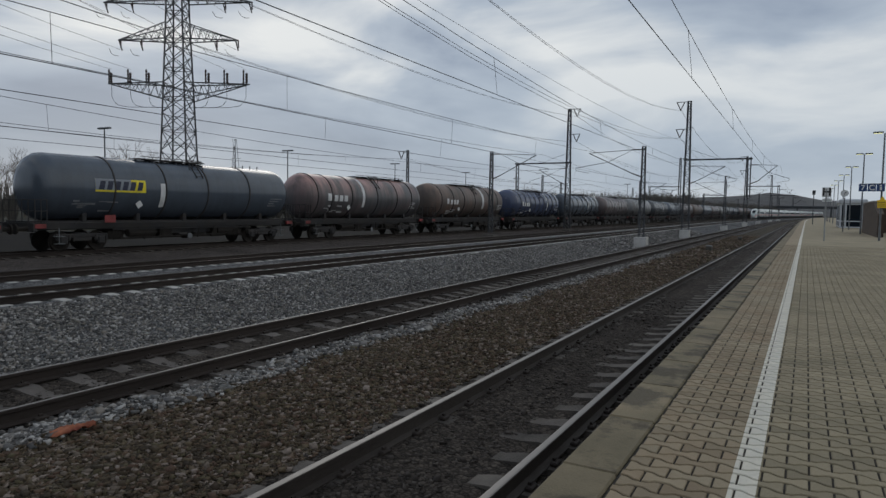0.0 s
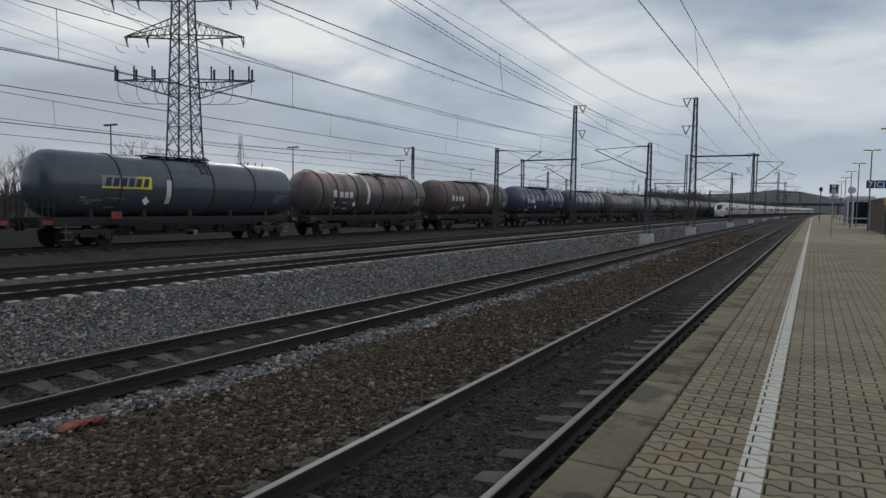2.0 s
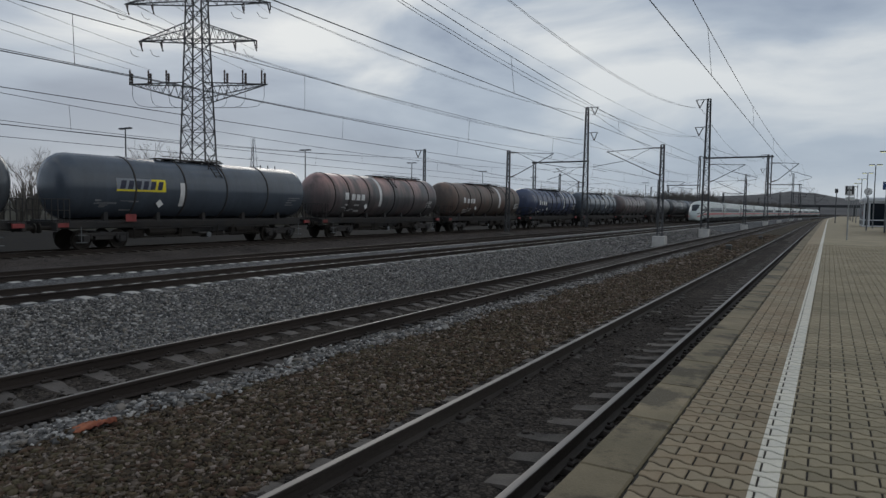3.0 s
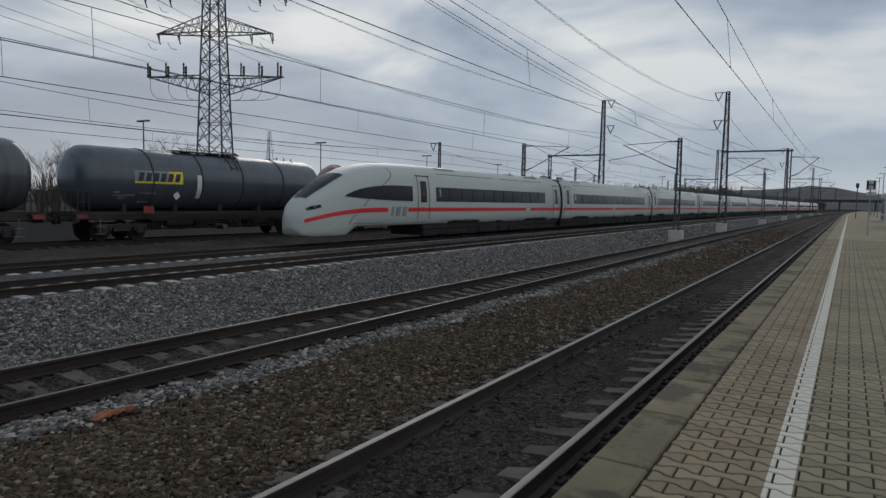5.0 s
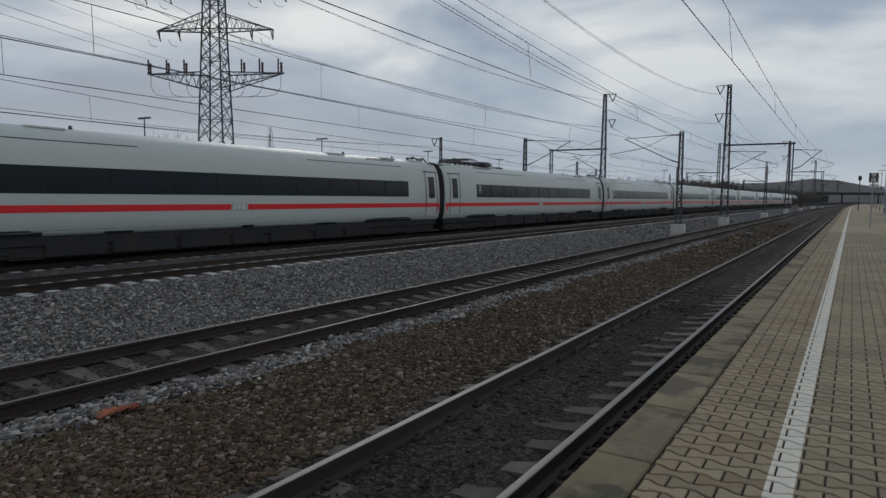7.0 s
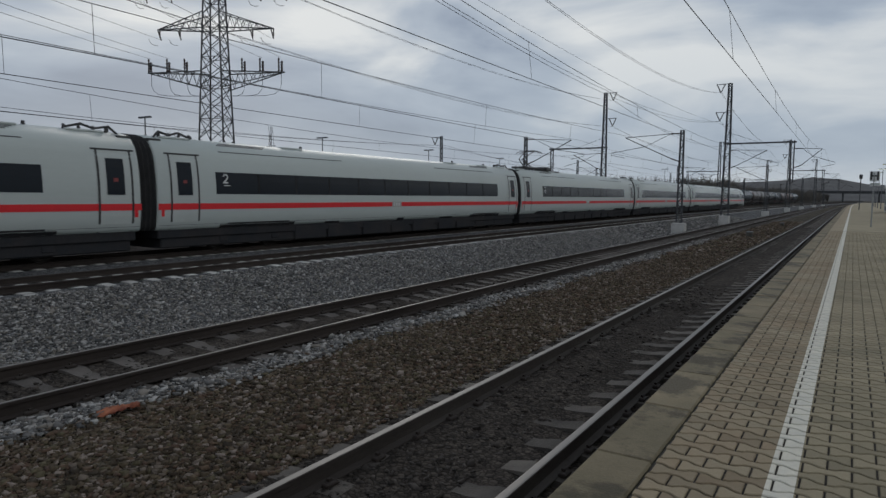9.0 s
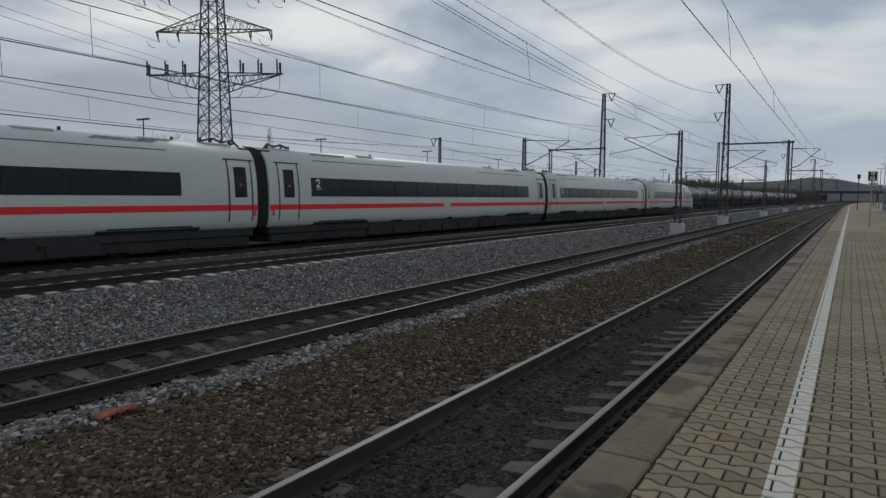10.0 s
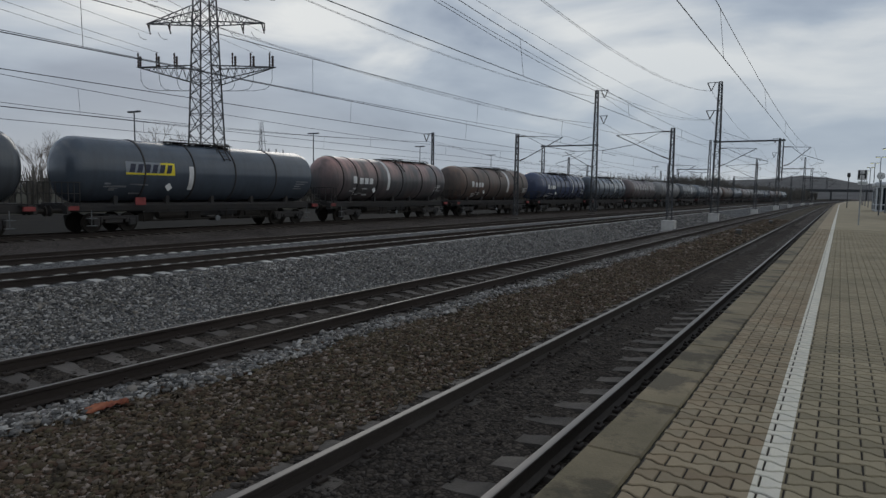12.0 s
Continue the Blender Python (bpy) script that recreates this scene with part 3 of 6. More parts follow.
# ---------------------------------------------------------------- loose stones
def stone_field(name, label, mat, count, region, size, height, seed):
    """Broken stones lying on the ballast, joined in one mesh. region(rng, n) gives x and y; height(x) the bed under them."""
    rng = np.random.default_rng(seed)
    # broken rock: a box with its corners knocked about, so that the faces stay flat and sharp
    base = np.array([[x, y, z] for x in (-1, 1) for y in (-1, 1) for z in (-1, 1)], float)
    tris = np.array([[0, 1, 3], [0, 3, 2], [4, 6, 7], [4, 7, 5], [0, 4, 5], [0, 5, 1], [2, 3, 7], [2, 7, 6], [0, 2, 6], [0, 6, 4], [1, 5, 7], [1, 7, 3]])
    kinds = []
    for _ in range(24):
        k = base * rng.uniform(0.45, 1.05, (8, 3))
        k[rng.integers(0, 8)] *= 0.35
        kinds.append(k)
    kinds = np.array(kinds)
    x, y = region(rng, count)
    n = len(x)
    sz = size * rng.lognormal(0, 0.28, n)
    v = kinds[rng.integers(0, len(kinds), n)] * (sz[:, None] * np.array([1.0, 0.72, 0.5]) * rng.uniform(0.65, 1.3, (n, 3)))[:, None, :]
    a, b = rng.uniform(0, 2 * np.pi, n), rng.normal(0, 0.6, n)
    ca, sa, cb, sb = np.cos(a), np.sin(a), np.cos(b), np.sin(b)
    vx, vy, vz = v[..., 0], v[..., 1], v[..., 2]
    vy, vz = vy * cb[:, None] - vz * sb[:, None], vy * sb[:, None] + vz * cb[:, None]
    vx, vy = vx * ca[:, None] - vy * sa[:, None], vx * sa[:, None] + vy * ca[:, None]
    z = height(x) + sz * rng.uniform(-0.05, 0.5, n)
    co = np.stack([vx + x[:, None], vy + y[:, None], vz + z[:, None]], -1).reshape(-1, 3)
    fc = (tris[None] + (np.arange(n) * len(base))[:, None, None]).reshape(-1)
    me = bpy.data.meshes.new(name)
    me.vertices.add(len(co)); me.vertices.foreach_set("co", co.ravel())
    nf = len(fc) // 3
    me.loops.add(len(fc)); me.loops.foreach_set("vertex_index", fc.astype(np.int32))
    me.polygons.add(nf); me.polygons.foreach_set("loop_start", np.arange(0, len(fc), 3, dtype=np.int32))
    me.update(calc_edges=True)
    me.materials.append(M[mat])
    tagged(new(name, me), label, "ballast stones", kind="stuff")


def bed(x):
    return np.interp(x, [-18.6, -15.4, -14.6, -12.6, -11.6, -9.55, -6.85, -6.45, -5.4, -4.25, -3.3, -2.7, -2.15, -1.75, -1.45], [-0.21, -0.21, -0.38, -0.92, -0.90, -0.2, -0.2, -0.2, -0.17, -0.2, -0.165, -0.195, -0.21, -0.24, -0.4])


def spread(x0, x1, y0, y1, thin=1.0):
    """Points in a strip, ever sparser with the distance."""
    def f(rng, n):
        u = rng.uniform(0, 1, n)
        y = y0 + (y1 - y0) * u ** thin
        return rng.uniform(x0, x1, n), y
    return f


def build_stones():
    stone_field("brown_ballast", "brown and grey broken ballast stones between two tracks", "brown_stone", 62000, spread(-6.75, -4.0, 1.2, 30, 1.5), 0.0262, bed, 11)

    def wavy(rng, n):
        y = 1.0 + 39 * rng.uniform(0, 1, n) ** 1.5
        mid = -6.76 + 0.10 * np.sin(y * 1.3) + 0.06 * np.sin(y * 3.7 + 1)
        return mid + rng.normal(0, 0.14, n), y
    stone_field("pale_ballast", "row of pale fresh ballast stones beside a rail", "grey_stone", 13000, wavy, 0.031, lambda x: bed(x) + 0.02, 12)
    stone_field("grey_ballast", "pale grey ballast stones in the wide gap between tracks", "grey_stone", 112000, spread(-15.7, -9.4, 3.0, 48, 1.35), 0.0315, bed, 13)
    stone_field("far_brown_ballast", "brown ballast stones further along between two tracks", "brown_stone", 12000, spread(-6.6, -4.1, 28, 75, 1.2), 0.05, bed, 21)
    stone_field("far_grey_ballast", "pale grey ballast stones further along between tracks", "grey_stone", 16000, spread(-15.5, -9.6, 46, 100, 1.2), 0.06, bed, 22)
    stone_field("dark_ballast", "dark oily ballast stones lying between the rails", "dark_stone", 8000, spread(-4.1, -2.6, 1.5, 18, 1.4), 0.024, lambda x: bed(x) - 0.012, 14)
    stone_field("track_ballast", "dark rusty ballast stones lying between the rails", "dark_stone", 9000, spread(-9.5, -6.9, 1.5, 24, 1.4), 0.026, lambda x: bed(x) - 0.012, 15)
    stone_field("rusty_ballast", "dark rusty ballast stones between the white sleepers", "dark_stone", 6000, spread(-17.8, -16.1, 5, 40, 1.3), 0.03, lambda x: bed(x) - 0.03, 16)


# ---------------------------------------------------------------- platform
def build_platform():
    pf = thing("platform", "paved station platform with a white safety line", "platform", kind="structure")
    e, top = PLATFORM_EDGE, PLATFORM_TOP
    ys = stations(-25, 330)
    bm = bmesh.new()
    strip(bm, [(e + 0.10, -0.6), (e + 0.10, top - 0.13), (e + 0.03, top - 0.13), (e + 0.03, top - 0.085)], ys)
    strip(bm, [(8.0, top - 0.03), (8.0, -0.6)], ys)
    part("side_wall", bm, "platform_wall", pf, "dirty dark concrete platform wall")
    bm = bmesh.new()
    strip(bm, [(e + 0.03, top - 0.085), (e + 0.03, top - 0.02), (e + 0.3, top - 0.02), (8.0, top - 0.02)], ys)
    part("bedding", bm, "joint_sand", pf)
    # far paving, too small to tell apart
    bm = bmesh.new()
    ys = stations(34, 330)
    strip(bm, [(e, top - 0.15), (e, top), (e + 0.325, top)], ys)
    part("far_edge", bm, "edge_slab", pf)
    bm = bmesh.new()
    strip(bm, [(e + 0.335, top), (-0.305, top)], ys)
    part("far_paving", bm, "paver_warm_far", pf, "warm beige far paving")
    bm = bmesh.new()
    strip(bm, [(-0.165, top), (8.0, top)], ys)
    part("far_paving", bm, "paver_grey_far", pf, "grey far paving")
    bm = bmesh.new()
    strip(bm, [(-0.30, top + 0.002), (-0.17, top + 0.002)], ys)
    part("white_line", bm, "line_paint", pf, "white painted safety line")
    return pf


def paver_mesh(name, w, l, k0=0.0, k1=1.0, gap=0.0092, bev=0.005):
    """A bone-shaped interlocking block with wide ends and a narrow waist, or the stretch k0 to k1 of one."""
    bm = bmesh.new()
    n, amp = max(3, round(12 * (k1 - k0))), 0.0165
    xa = (k0 - 0.5) * w + (0.6 * gap if k0 == 0 else 0)
    xb = (k1 - 0.5) * w - (0.6 * gap if k1 == 1 else 0)
    xs = [xa + (xb - xa) * i / n for i in range(n + 1)]

    def wave(x):
        return amp * max(-1.0, min(1.0, 1.7 * math.cos(2 * math.pi * (x / w + 0.5))))

    def ring(inset, z):
        r = []
        for i, x in enumerate(xs):
            xi = x + (inset if i == 0 and k0 == 0 else 0) - (inset if i == n and k1 == 1 else 0)
            r.append((xi, -l / 2 + gap + inset - wave(x), z))
        for i, x in reversed(list(enumerate(xs))):
            xi = x + (inset if i == 0 and k0 == 0 else 0) - (inset if i == n and k1 == 1 else 0)
            r.append((xi, l / 2 - gap - inset + wave(x), z))
        return [bm.verts.new(v) for v in r]
    top, mid, low = ring(bev, 0.0), ring(0.0, -bev), ring(0.0, -0.03)
    k = len(top)
    bm.faces.new(top)
    for u, v in ((top, mid), (mid, low)):
        for i in range(k):
            j = (i + 1) % k
            bm.faces.new((v[i], v[j], u[j], u[i]))
    return mesh_from(name, bm)


PAVER_W, PAVER_L = 0.225, 0.1125


def build_paving(pf):
    e, top = PLATFORM_EDGE, PLATFORM_TOP
    # edge slabs
    bm = bmesh.new()
    box(bm, (0, 0, -0.07), (0.314, 0.99, 0.14), bevel=0.012)
    me = mesh_from("edge_slab", bm)
    for i in range(38):
        y = -3.02 + i + 0.0
        part_of("edge_slab", me, "edge_slab", pf, m=pose(e + 0.16, y, top + random.uniform(-0.004, 0.002), 0, 0, random.uniform(-0.25, 0.25)))
    # dark grit in the joints
    bm = bmesh.new()
    bm.faces.new([bm.verts.new(v) for v in ((e + 0.33, 0.5, top - 0.010), (6.5, 0.5, top - 0.010), (6.5, 33.9, top - 0.010), (e + 0.33, 33.9, top - 0.010))])
    part("joint_grit", bm, "joint_grit", pf, "dark grit in the paving joints")
    # blocks in a running bond; those under the safety line are painted white
    xo = e + 0.335
    mats = {"warm": ("paver", "paver_warm"), "line": ("line_block", "line_paint"), "grey": ("paver", "paver_grey")}
    cache, flat = {}, {}

    def piece(zone, k0, k1):
        key = (zone, round(k0, 3), round(k1, 3))
        if key not in cache:
            me = paver_mesh(mats[zone][0], PAVER_W, PAVER_L, key[1], key[2])
            cache[key] = me
            flat[key] = (np.array([v.co[:] for v in me.vertices]), [list(p.vertices) for p in me.polygons])
        return key
    co, fs, base = {}, {}, {}
    for zone in mats:
        co[zone], fs[zone], base[zone] = [], [], 0
    count = dict.fromkeys(mats, 0)
    limit = {"warm": 150, "line": 290, "grey": 150}
    reach = {"warm": 7.0, "line": 20.0, "grey": 7.0}
    rng = random.Random(5)
    y, row = 1.5, 0
    while y < 34:
        off = 0.0 if row % 2 else -PAVER_W / 2
        right = 6.4 if y > 12 else 2.6
        for i in range(int((right - xo) / PAVER_W) + 2):
            a = xo + off + i * PAVER_W
            z, tilt, lean = top + rng.uniform(-0.0015, 0.001), rng.uniform(-0.3, 0.3), rng.uniform(-0.25, 0.25)
            for zone, za, zb in (("warm", xo, -0.296), ("line", -0.296, -0.167), ("grey", -0.167, right)):
                k0, k1 = max(0.0, (za - a) / PAVER_W), min(1.0, (zb - a) / PAVER_W)
                if k1 - k0 < 0.04:
                    continue
                key = piece(zone, k0, k1)
                x = a + PAVER_W / 2
                if 2.6 < y < reach[zone] and count[zone] < limit[zone] and x < 1.2:
                    part_of(mats[zone][0], cache[key], mats[zone][1], pf, m=pose(x, y, z, tilt, lean, 0))
                    count[zone] += 1
                else:
                    v, f = flat[key]
                    co[zone].append(v + np.array([x, y, z]))
                    fs[zone] += [[k + base[zone] for k in q] for q in f]
                    base[zone] += len(v)
        y += PAVER_L
        row += 1
    for zone in mats:
        me = bpy.data.meshes.new("pavers")
        me.from_pydata(np.concatenate(co[zone]).tolist(), [], fs[zone])
        ob = part_of("pavers", me, mats[zone][1] + ("_far" if zone != "line" else ""), pf)
        tagged(ob, kind="stuff")


# ---------------------------------------------------------------- express train
BODY = [(0.0, 0.86), (1.24, 0.86), (1.34, 0.98), (1.405, 1.35), (1.426, 1.8), (1.424, 2.2), (1.405, 2.6), (1.365, 2.95), (1.30, 3.34), (1.19, 3.67), (1.01, 3.91), (0.72, 4.08), (0.36, 4.165), (0.0, 4.19)]
CAR, END_CAR, GAP = 28.75, 29.25, 0.31


def smooth_step(k):
    k = max(0.0, min(1.0, k))
    return k * k * (3 - 2 * k)


def nose_shape(q):
    """Roof height, underside and width at q metres behind the tip."""
    zr = float(np.interp(q, [0, 0.1, 0.47, 1.0, 2.0, 3.0, 4.0, 5.2, 6.6, 8], [1.30, 1.55, 2.05, 2.42, 3.0, 3.48, 3.84, 4.07, 4.16, 4.19]))
    zb = float(np.interp(q, [0, 0.2, 0.6, 2.6, 3.3, 9], [0.86, 0.55, 0.44, 0.44, 0.86, 0.86]))
    w = float(np.interp(q, [0, 0.12, 0.4, 0.9, 1.6, 2.6, 3.8, 5.2, 7], [0.12, 0.36, 0.55, 0.70, 0.81, 0.90, 0.96, 0.99, 1.0]))
    return zr, zb, w


def ring_at(q):
    zr, zb, w = nose_shape(q) if q is not None else (4.19, 0.86, 1.0)
    return [(x * w, zb + (z - 0.86) / (4.19 - 0.86) * (zr - zb)) for x, z in BODY]


def half_width(q, z):
    r = ring_at(q)[1:]
    return float(np.interp(z, [p[1] for p in r], [p[0] for p in r]))


def skin(bm, ys, zlo, zhi, side, off, qs, n=5):
    """A thin shell that lies on the body side between two heights, given for each station."""
    rows = []
    for y, a, b, q in zip(ys, zlo, zhi, qs):
        rows.append([bm.verts.new((side * (half_width(q, a + (b - a) * i / n) + off), y, a + (b - a) * i / n)) for i in range(n + 1)])
    for p, r in zip(rows, rows[1:]):
        for i in range(n):
            f = (p[i], r[i], r[i + 1], p[i + 1])
            bm.faces.new(f if side > 0 else f[::-1])


def panel(bm, y0, y1, z0, z1, side, off, q=None, n=5):
    skin(bm, (y0, y1), (z0, z0), (z1, z1), side, off, (q, q), n)


def bogie(parent, y, x_half=1.0):
    bg = part("bogie", bogie_frame(), "train_under", parent, "dark steel bogie")
    bg.matrix_basis = pose(0, y, 0)
    for dy in (-1.3, 1.3):
        for s in (-1, 1):
            part_of("wheel", WHEEL, "wheel_steel", bg, m=pose(s * 0.75, dy, 0.46) @ (Matrix.Diagonal((s, 1, 1, 1)) if s > 0 else pose(0, 0, 0, 0, 0, 180)))
    return bg


def bogie_frame():
    bm = bmesh.new()
    for s in (-1, 1):
        box(bm, (s * 1.05, 0, 0.62), (0.16, 3.3, 0.22), bevel=0.04)
        for dy in (-1.3, 1.3):
            box(bm, (s * 1.08, dy, 0.48), (0.2, 0.42, 0.36), bevel=0.05)
        box(bm, (s * 1.08, 0, 0.78), (0.3, 0.7, 0.3), bevel=0.06)
        box(bm, (s * 0.95, 0, 0.35), (0.12, 1.2, 0.12), bevel=0.02)
    box(bm, (0, 0, 0.6), (1.9, 0.5, 0.25), bevel=0.04)
    return bm


def wheel_mesh():
    bm = bmesh.new()
    lathe_x(bm, [(-0.10, 0.49), (-0.07, 0.49), (-0.06, 0.462), (0.03, 0.458), (0.03, 0.40), (-0.01, 0.37), (-0.01, 0.18), (0.05, 0.15), (0.07, 0.09)], 28)
    return mesh_from("wheel", bm)


WHEEL = wheel_mesh()


def stroke(bm, pts, w, put):
    """A flat stroke along points; put(u, v) gives the place of a point of the panel."""
    for (a, b), (c, d) in zip(pts, pts[1:]):
        L = math.hypot(c - a, d - b) or 1
        nx, ny = -(d - b) / L * w / 2, (c - a) / L * w / 2
        ex, ey = (c - a) / L * w / 2, (d - b) / L * w / 2
        q = [(a - ex + nx, b - ey + ny), (a - ex - nx, b - ey - ny), (c + ex - nx, d + ey - ny), (c + ex + nx, d + ey + ny)]
        bm.faces.new([bm.verts.new(put(u, v)) for u, v in q])


TWO = [(0, 0.8), (0.12, 1.0), (0.45, 1.0), (0.6, 0.8), (0.55, 0.55), (0.0, 0.0), (0.6, 0.0)]
ONE = [(0.1, 0.8), (0.35, 1.0), (0.35, 0.0)]


def build_car(kind, klass):
    """kind: middle, panto_up, panto_down; the origin lies under the car's middle at rail height."""
    car = thing("railcar", "white high-speed railcar with black window band and red stripe", "train car", "cars of the white express train")
    h = CAR / 2 - GAP
    bm = bmesh.new()
    ys = [-h, -h + 0.05, -9, 0, 9, h - 0.05, h]
    full = [(x, z) for x, z in BODY] + [(-x, z) for x, z in reversed(BODY[1:-1])]
    rows = []
    for i, y in enumerate(ys):
        k = 0.975 if i in (0, len(ys) - 1) else 1.0
        rows.append([bm.verts.new((x * k, y, 0.86 + (z - 0.86) * (k if z > 1 else 1))) for x, z in full])
    for a, b in zip(rows, rows[1:]):
        for i in range(len(full)):
            j = (i + 1) % len(full)
            bm.faces.new((a[i], a[j], b[j], b[i]))
    bm.faces.new(rows[0][::-1]); bm.faces.new(rows[-1])
    body = part("body", bm, "coach_white", car, "glossy white painted car body", smooth=True)
    dress_side(car, -h, h, kind, klass)
    # bellows towards the next car
    bm = bmesh.new()
    for k in range(8):
        y = h + 2 * GAP * k / 7.0
        pr = ring_at(None)
        s = 0.93 if k % 2 else 0.975
        bmv = [bm.verts.new((x * s, y, 0.5 + (z - 0.5) * (0.985 if k % 2 else 1.0))) for x, z in pr] + [bm.verts.new((-x * s, y, 0.5 + (z - 0.5) * (0.985 if k % 2 else 1.0))) for x, z in reversed(pr[1:-1])]
        if k:
            for i in range(len(bmv)):
                j = (i + 1) % len(bmv)
                bm.faces.new((prev[i], prev[j], bmv[j], bmv[i]))
        prev = bmv
    part("bellows", bm, "bellows", car, "black rubber gangway bellows")
    roof_fittings(car, h, kind)
    return car


def dress_side(car, y0, y1, kind, klass, win=None, doors=True):
    w0, w1 = win or ((y0 + 3.7, y1 - 3.5) if kind.startswith("panto") else (y0 + 2.4, y1 - 3.1))
    for s in (1, -1):
        bm = bmesh.new()
        panel(bm, w0, w1, 2.13, 2.95, s, 0.006)
        band = part("window_band", bm, "coach_glass", car, "long black window band")
        n = 11
        for i in range(1, n):
            y = w0 + (w1 - w0) * i / n
            bm = bmesh.new()
            panel(bm, y - 0.05, y + 0.05, 2.16, 2.92, s, 0.010, n=5)
            part("window_pillar", bm, "bellows", band)
        bm = bmesh.new()
        panel(bm, y0, y1, 1.57, 1.79, s, 0.010, n=3)
        part("red_stripe", bm, "stripe_red", car, "red stripe along the side")
        bm = bmesh.new()
        panel(bm, y0 + 13.3, y0 + 14.1, 1.55, 1.81, s, 0.014, n=3)
        part("marking", bm, "train_grey", car, "pale grey patch in the stripe")
        bm = bmesh.new()
        panel(bm, y0, y1, 1.02, 1.03, s, 0.003, n=1)
        for a in (w0 + 0.3, w1 - 7.4):
            panel(bm, a, a + 7.0, 3.70, 3.735, s, 0.004, n=1)
        part("seam", bm, "coach_seam", car)
        for a in (w0 + 0.4, w1 - 3.0):
            bm = bmesh.new()
            for k in range(3):
                panel(bm, a + 0.12 * k, a + 2.3 + 0.12 * k, 3.95 + 0.045 * k, 3.98 + 0.045 * k, s, 0.006, n=1)
            part("roof_louvre", bm, "roof_gear", car, "dark slatted air inlet in the roof edge")
        # openings of the bogies and lids cut into the lower edge
        rl = random.Random(round(w0 * 13 + y1))
        for a, ln, hz in ((y0 + 2.6, 3.9, 1.0), (y1 - 6.6, 3.9, 1.0), (y0 + 8 + rl.uniform(0, 2), 1.0, 0.94), (y0 + 13 + rl.uniform(0, 2), 0.6, 0.97), (y0 + 17 + rl.uniform(0, 1.5), 1.4, 0.93)):
            bm = bmesh.new()
            panel(bm, a, a + ln, 0.862, hz, s, 0.008, n=2)
            if ln > 3:
                panel(bm, a + 0.35, a + ln - 0.35, hz - 0.002, hz + 0.05, s, 0.008, n=1)
            part("skirt_recess", bm, "train_under", car, "black recess in the lower edge of the side")
        # short red ticks where the stripe ends at the gangway
        bm = bmesh.new()
        for a in ((y0 + 0.12, y1 - 0.24) if doors else (y1 - 0.24,)):
            panel(bm, a, a + 0.12, 1.34, 1.572, s, 0.010, n=1)
        part("stripe_end", bm, "stripe_red", car)
        bm = bmesh.new()
        for k in range(3):
            panel(bm, y0 + 13.42 + 0.2 * k, y0 + 13.54 + 0.2 * k, 1.60, 1.76, s, 0.017, n=1)
        part("crest", bm, "sticker_white", car, "small pale emblem in the stripe")
        bm = bmesh.new()
        num = TWO if klass == 2 else ONE
        yn = w0 + 0.35 if s > 0 else w1 - 0.35
        stroke(bm, num, 0.16, lambda u, v: (s * (half_width(None, 2.56 + 0.3 * v) + 0.012), yn + s * u * 0.32, 2.56 + 0.3 * v))
        stroke(bm, [(0, -0.35), (0.9, -0.35)], 0.08, lambda u, v: (s * (half_width(None, 2.56 + 0.3 * v) + 0.012), yn + s * u * 0.32, 2.56 + 0.3 * v))
        part("class_number", bm, "sticker_white", band, "white class number on the glass")
        if doors:
            for yc in (y0 + 1.08, y1 - 0.86):
                add_door(car, yc, s)
    # dark skirts, boxes and bogies below
    bm = bmesh.new()
    box(bm, (0, (y0 + y1) / 2, 0.72), (2.45, (y1 - y0) - 0.2, 0.34), bevel=0.04)
    box(bm, (0, (y0 + y1) / 2, 0.46), (2.3, (y1 - y0) - 0.5, 0.5), bevel=0.04)
    y = y0 + 6.6
    rng = random.Random(round(y1 * 10))
    while y < y1 - 7.4:
        ln = rng.uniform(1.2, 2.6)
        box(bm, (0, y + ln / 2, 0.5), (2.5, ln, 0.62), bevel=0.05)
        y += ln + rng.uniform(0.15, 0.5)
    part("underfloor_casing", bm, "train_under", car, "dark equipment boxes under the floor")
    mid = (y0 + y1) / 2
    for s in (-1, 1):
        b = bogie(car, mid + s * min((y1 - y0) / 2 - 4.2, 9.9))
        bm = bmesh.new()
        box(bm, (1.1, 0, 0.80), (0.14, 1.5, 0.14), bevel=0.05)
        part("damper", bm, "sticker_white", b, "pale damper on the bogie")


def add_door(car, yc, s):
    bm = bmesh.new()
    for dy in (-0.56, 0.56):
        panel(bm, yc + dy - 0.035, yc + dy + 0.035, 0.865, 3.54, s, 0.013, n=8)
    panel(bm, yc - 0.72, yc + 0.72, 3.50, 3.56, s, 0.013, n=2)
    door = part("door", bm, "coach_seam", car, "plug door with dark rubber seam")
    bm = bmesh.new()
    panel(bm, yc - 0.525, yc + 0.525, 0.87, 3.49, s, 0.006, n=10)
    part("door_leaf", bm, "coach_grey", door, "pale grey door leaf")
    bm = bmesh.new()
    panel(bm, yc - 0.30, yc + 0.30, 2.08, 3.25, s, 0.014, n=8)
    part("door_window", bm, "coach_glass", door, "dark door window")
    bm = bmesh.new()
    panel(bm, yc - 0.08, yc + 0.08, 2.5, 2.62, s, 0.02, n=1)
    part("sticker", bm, "red_paint", door)


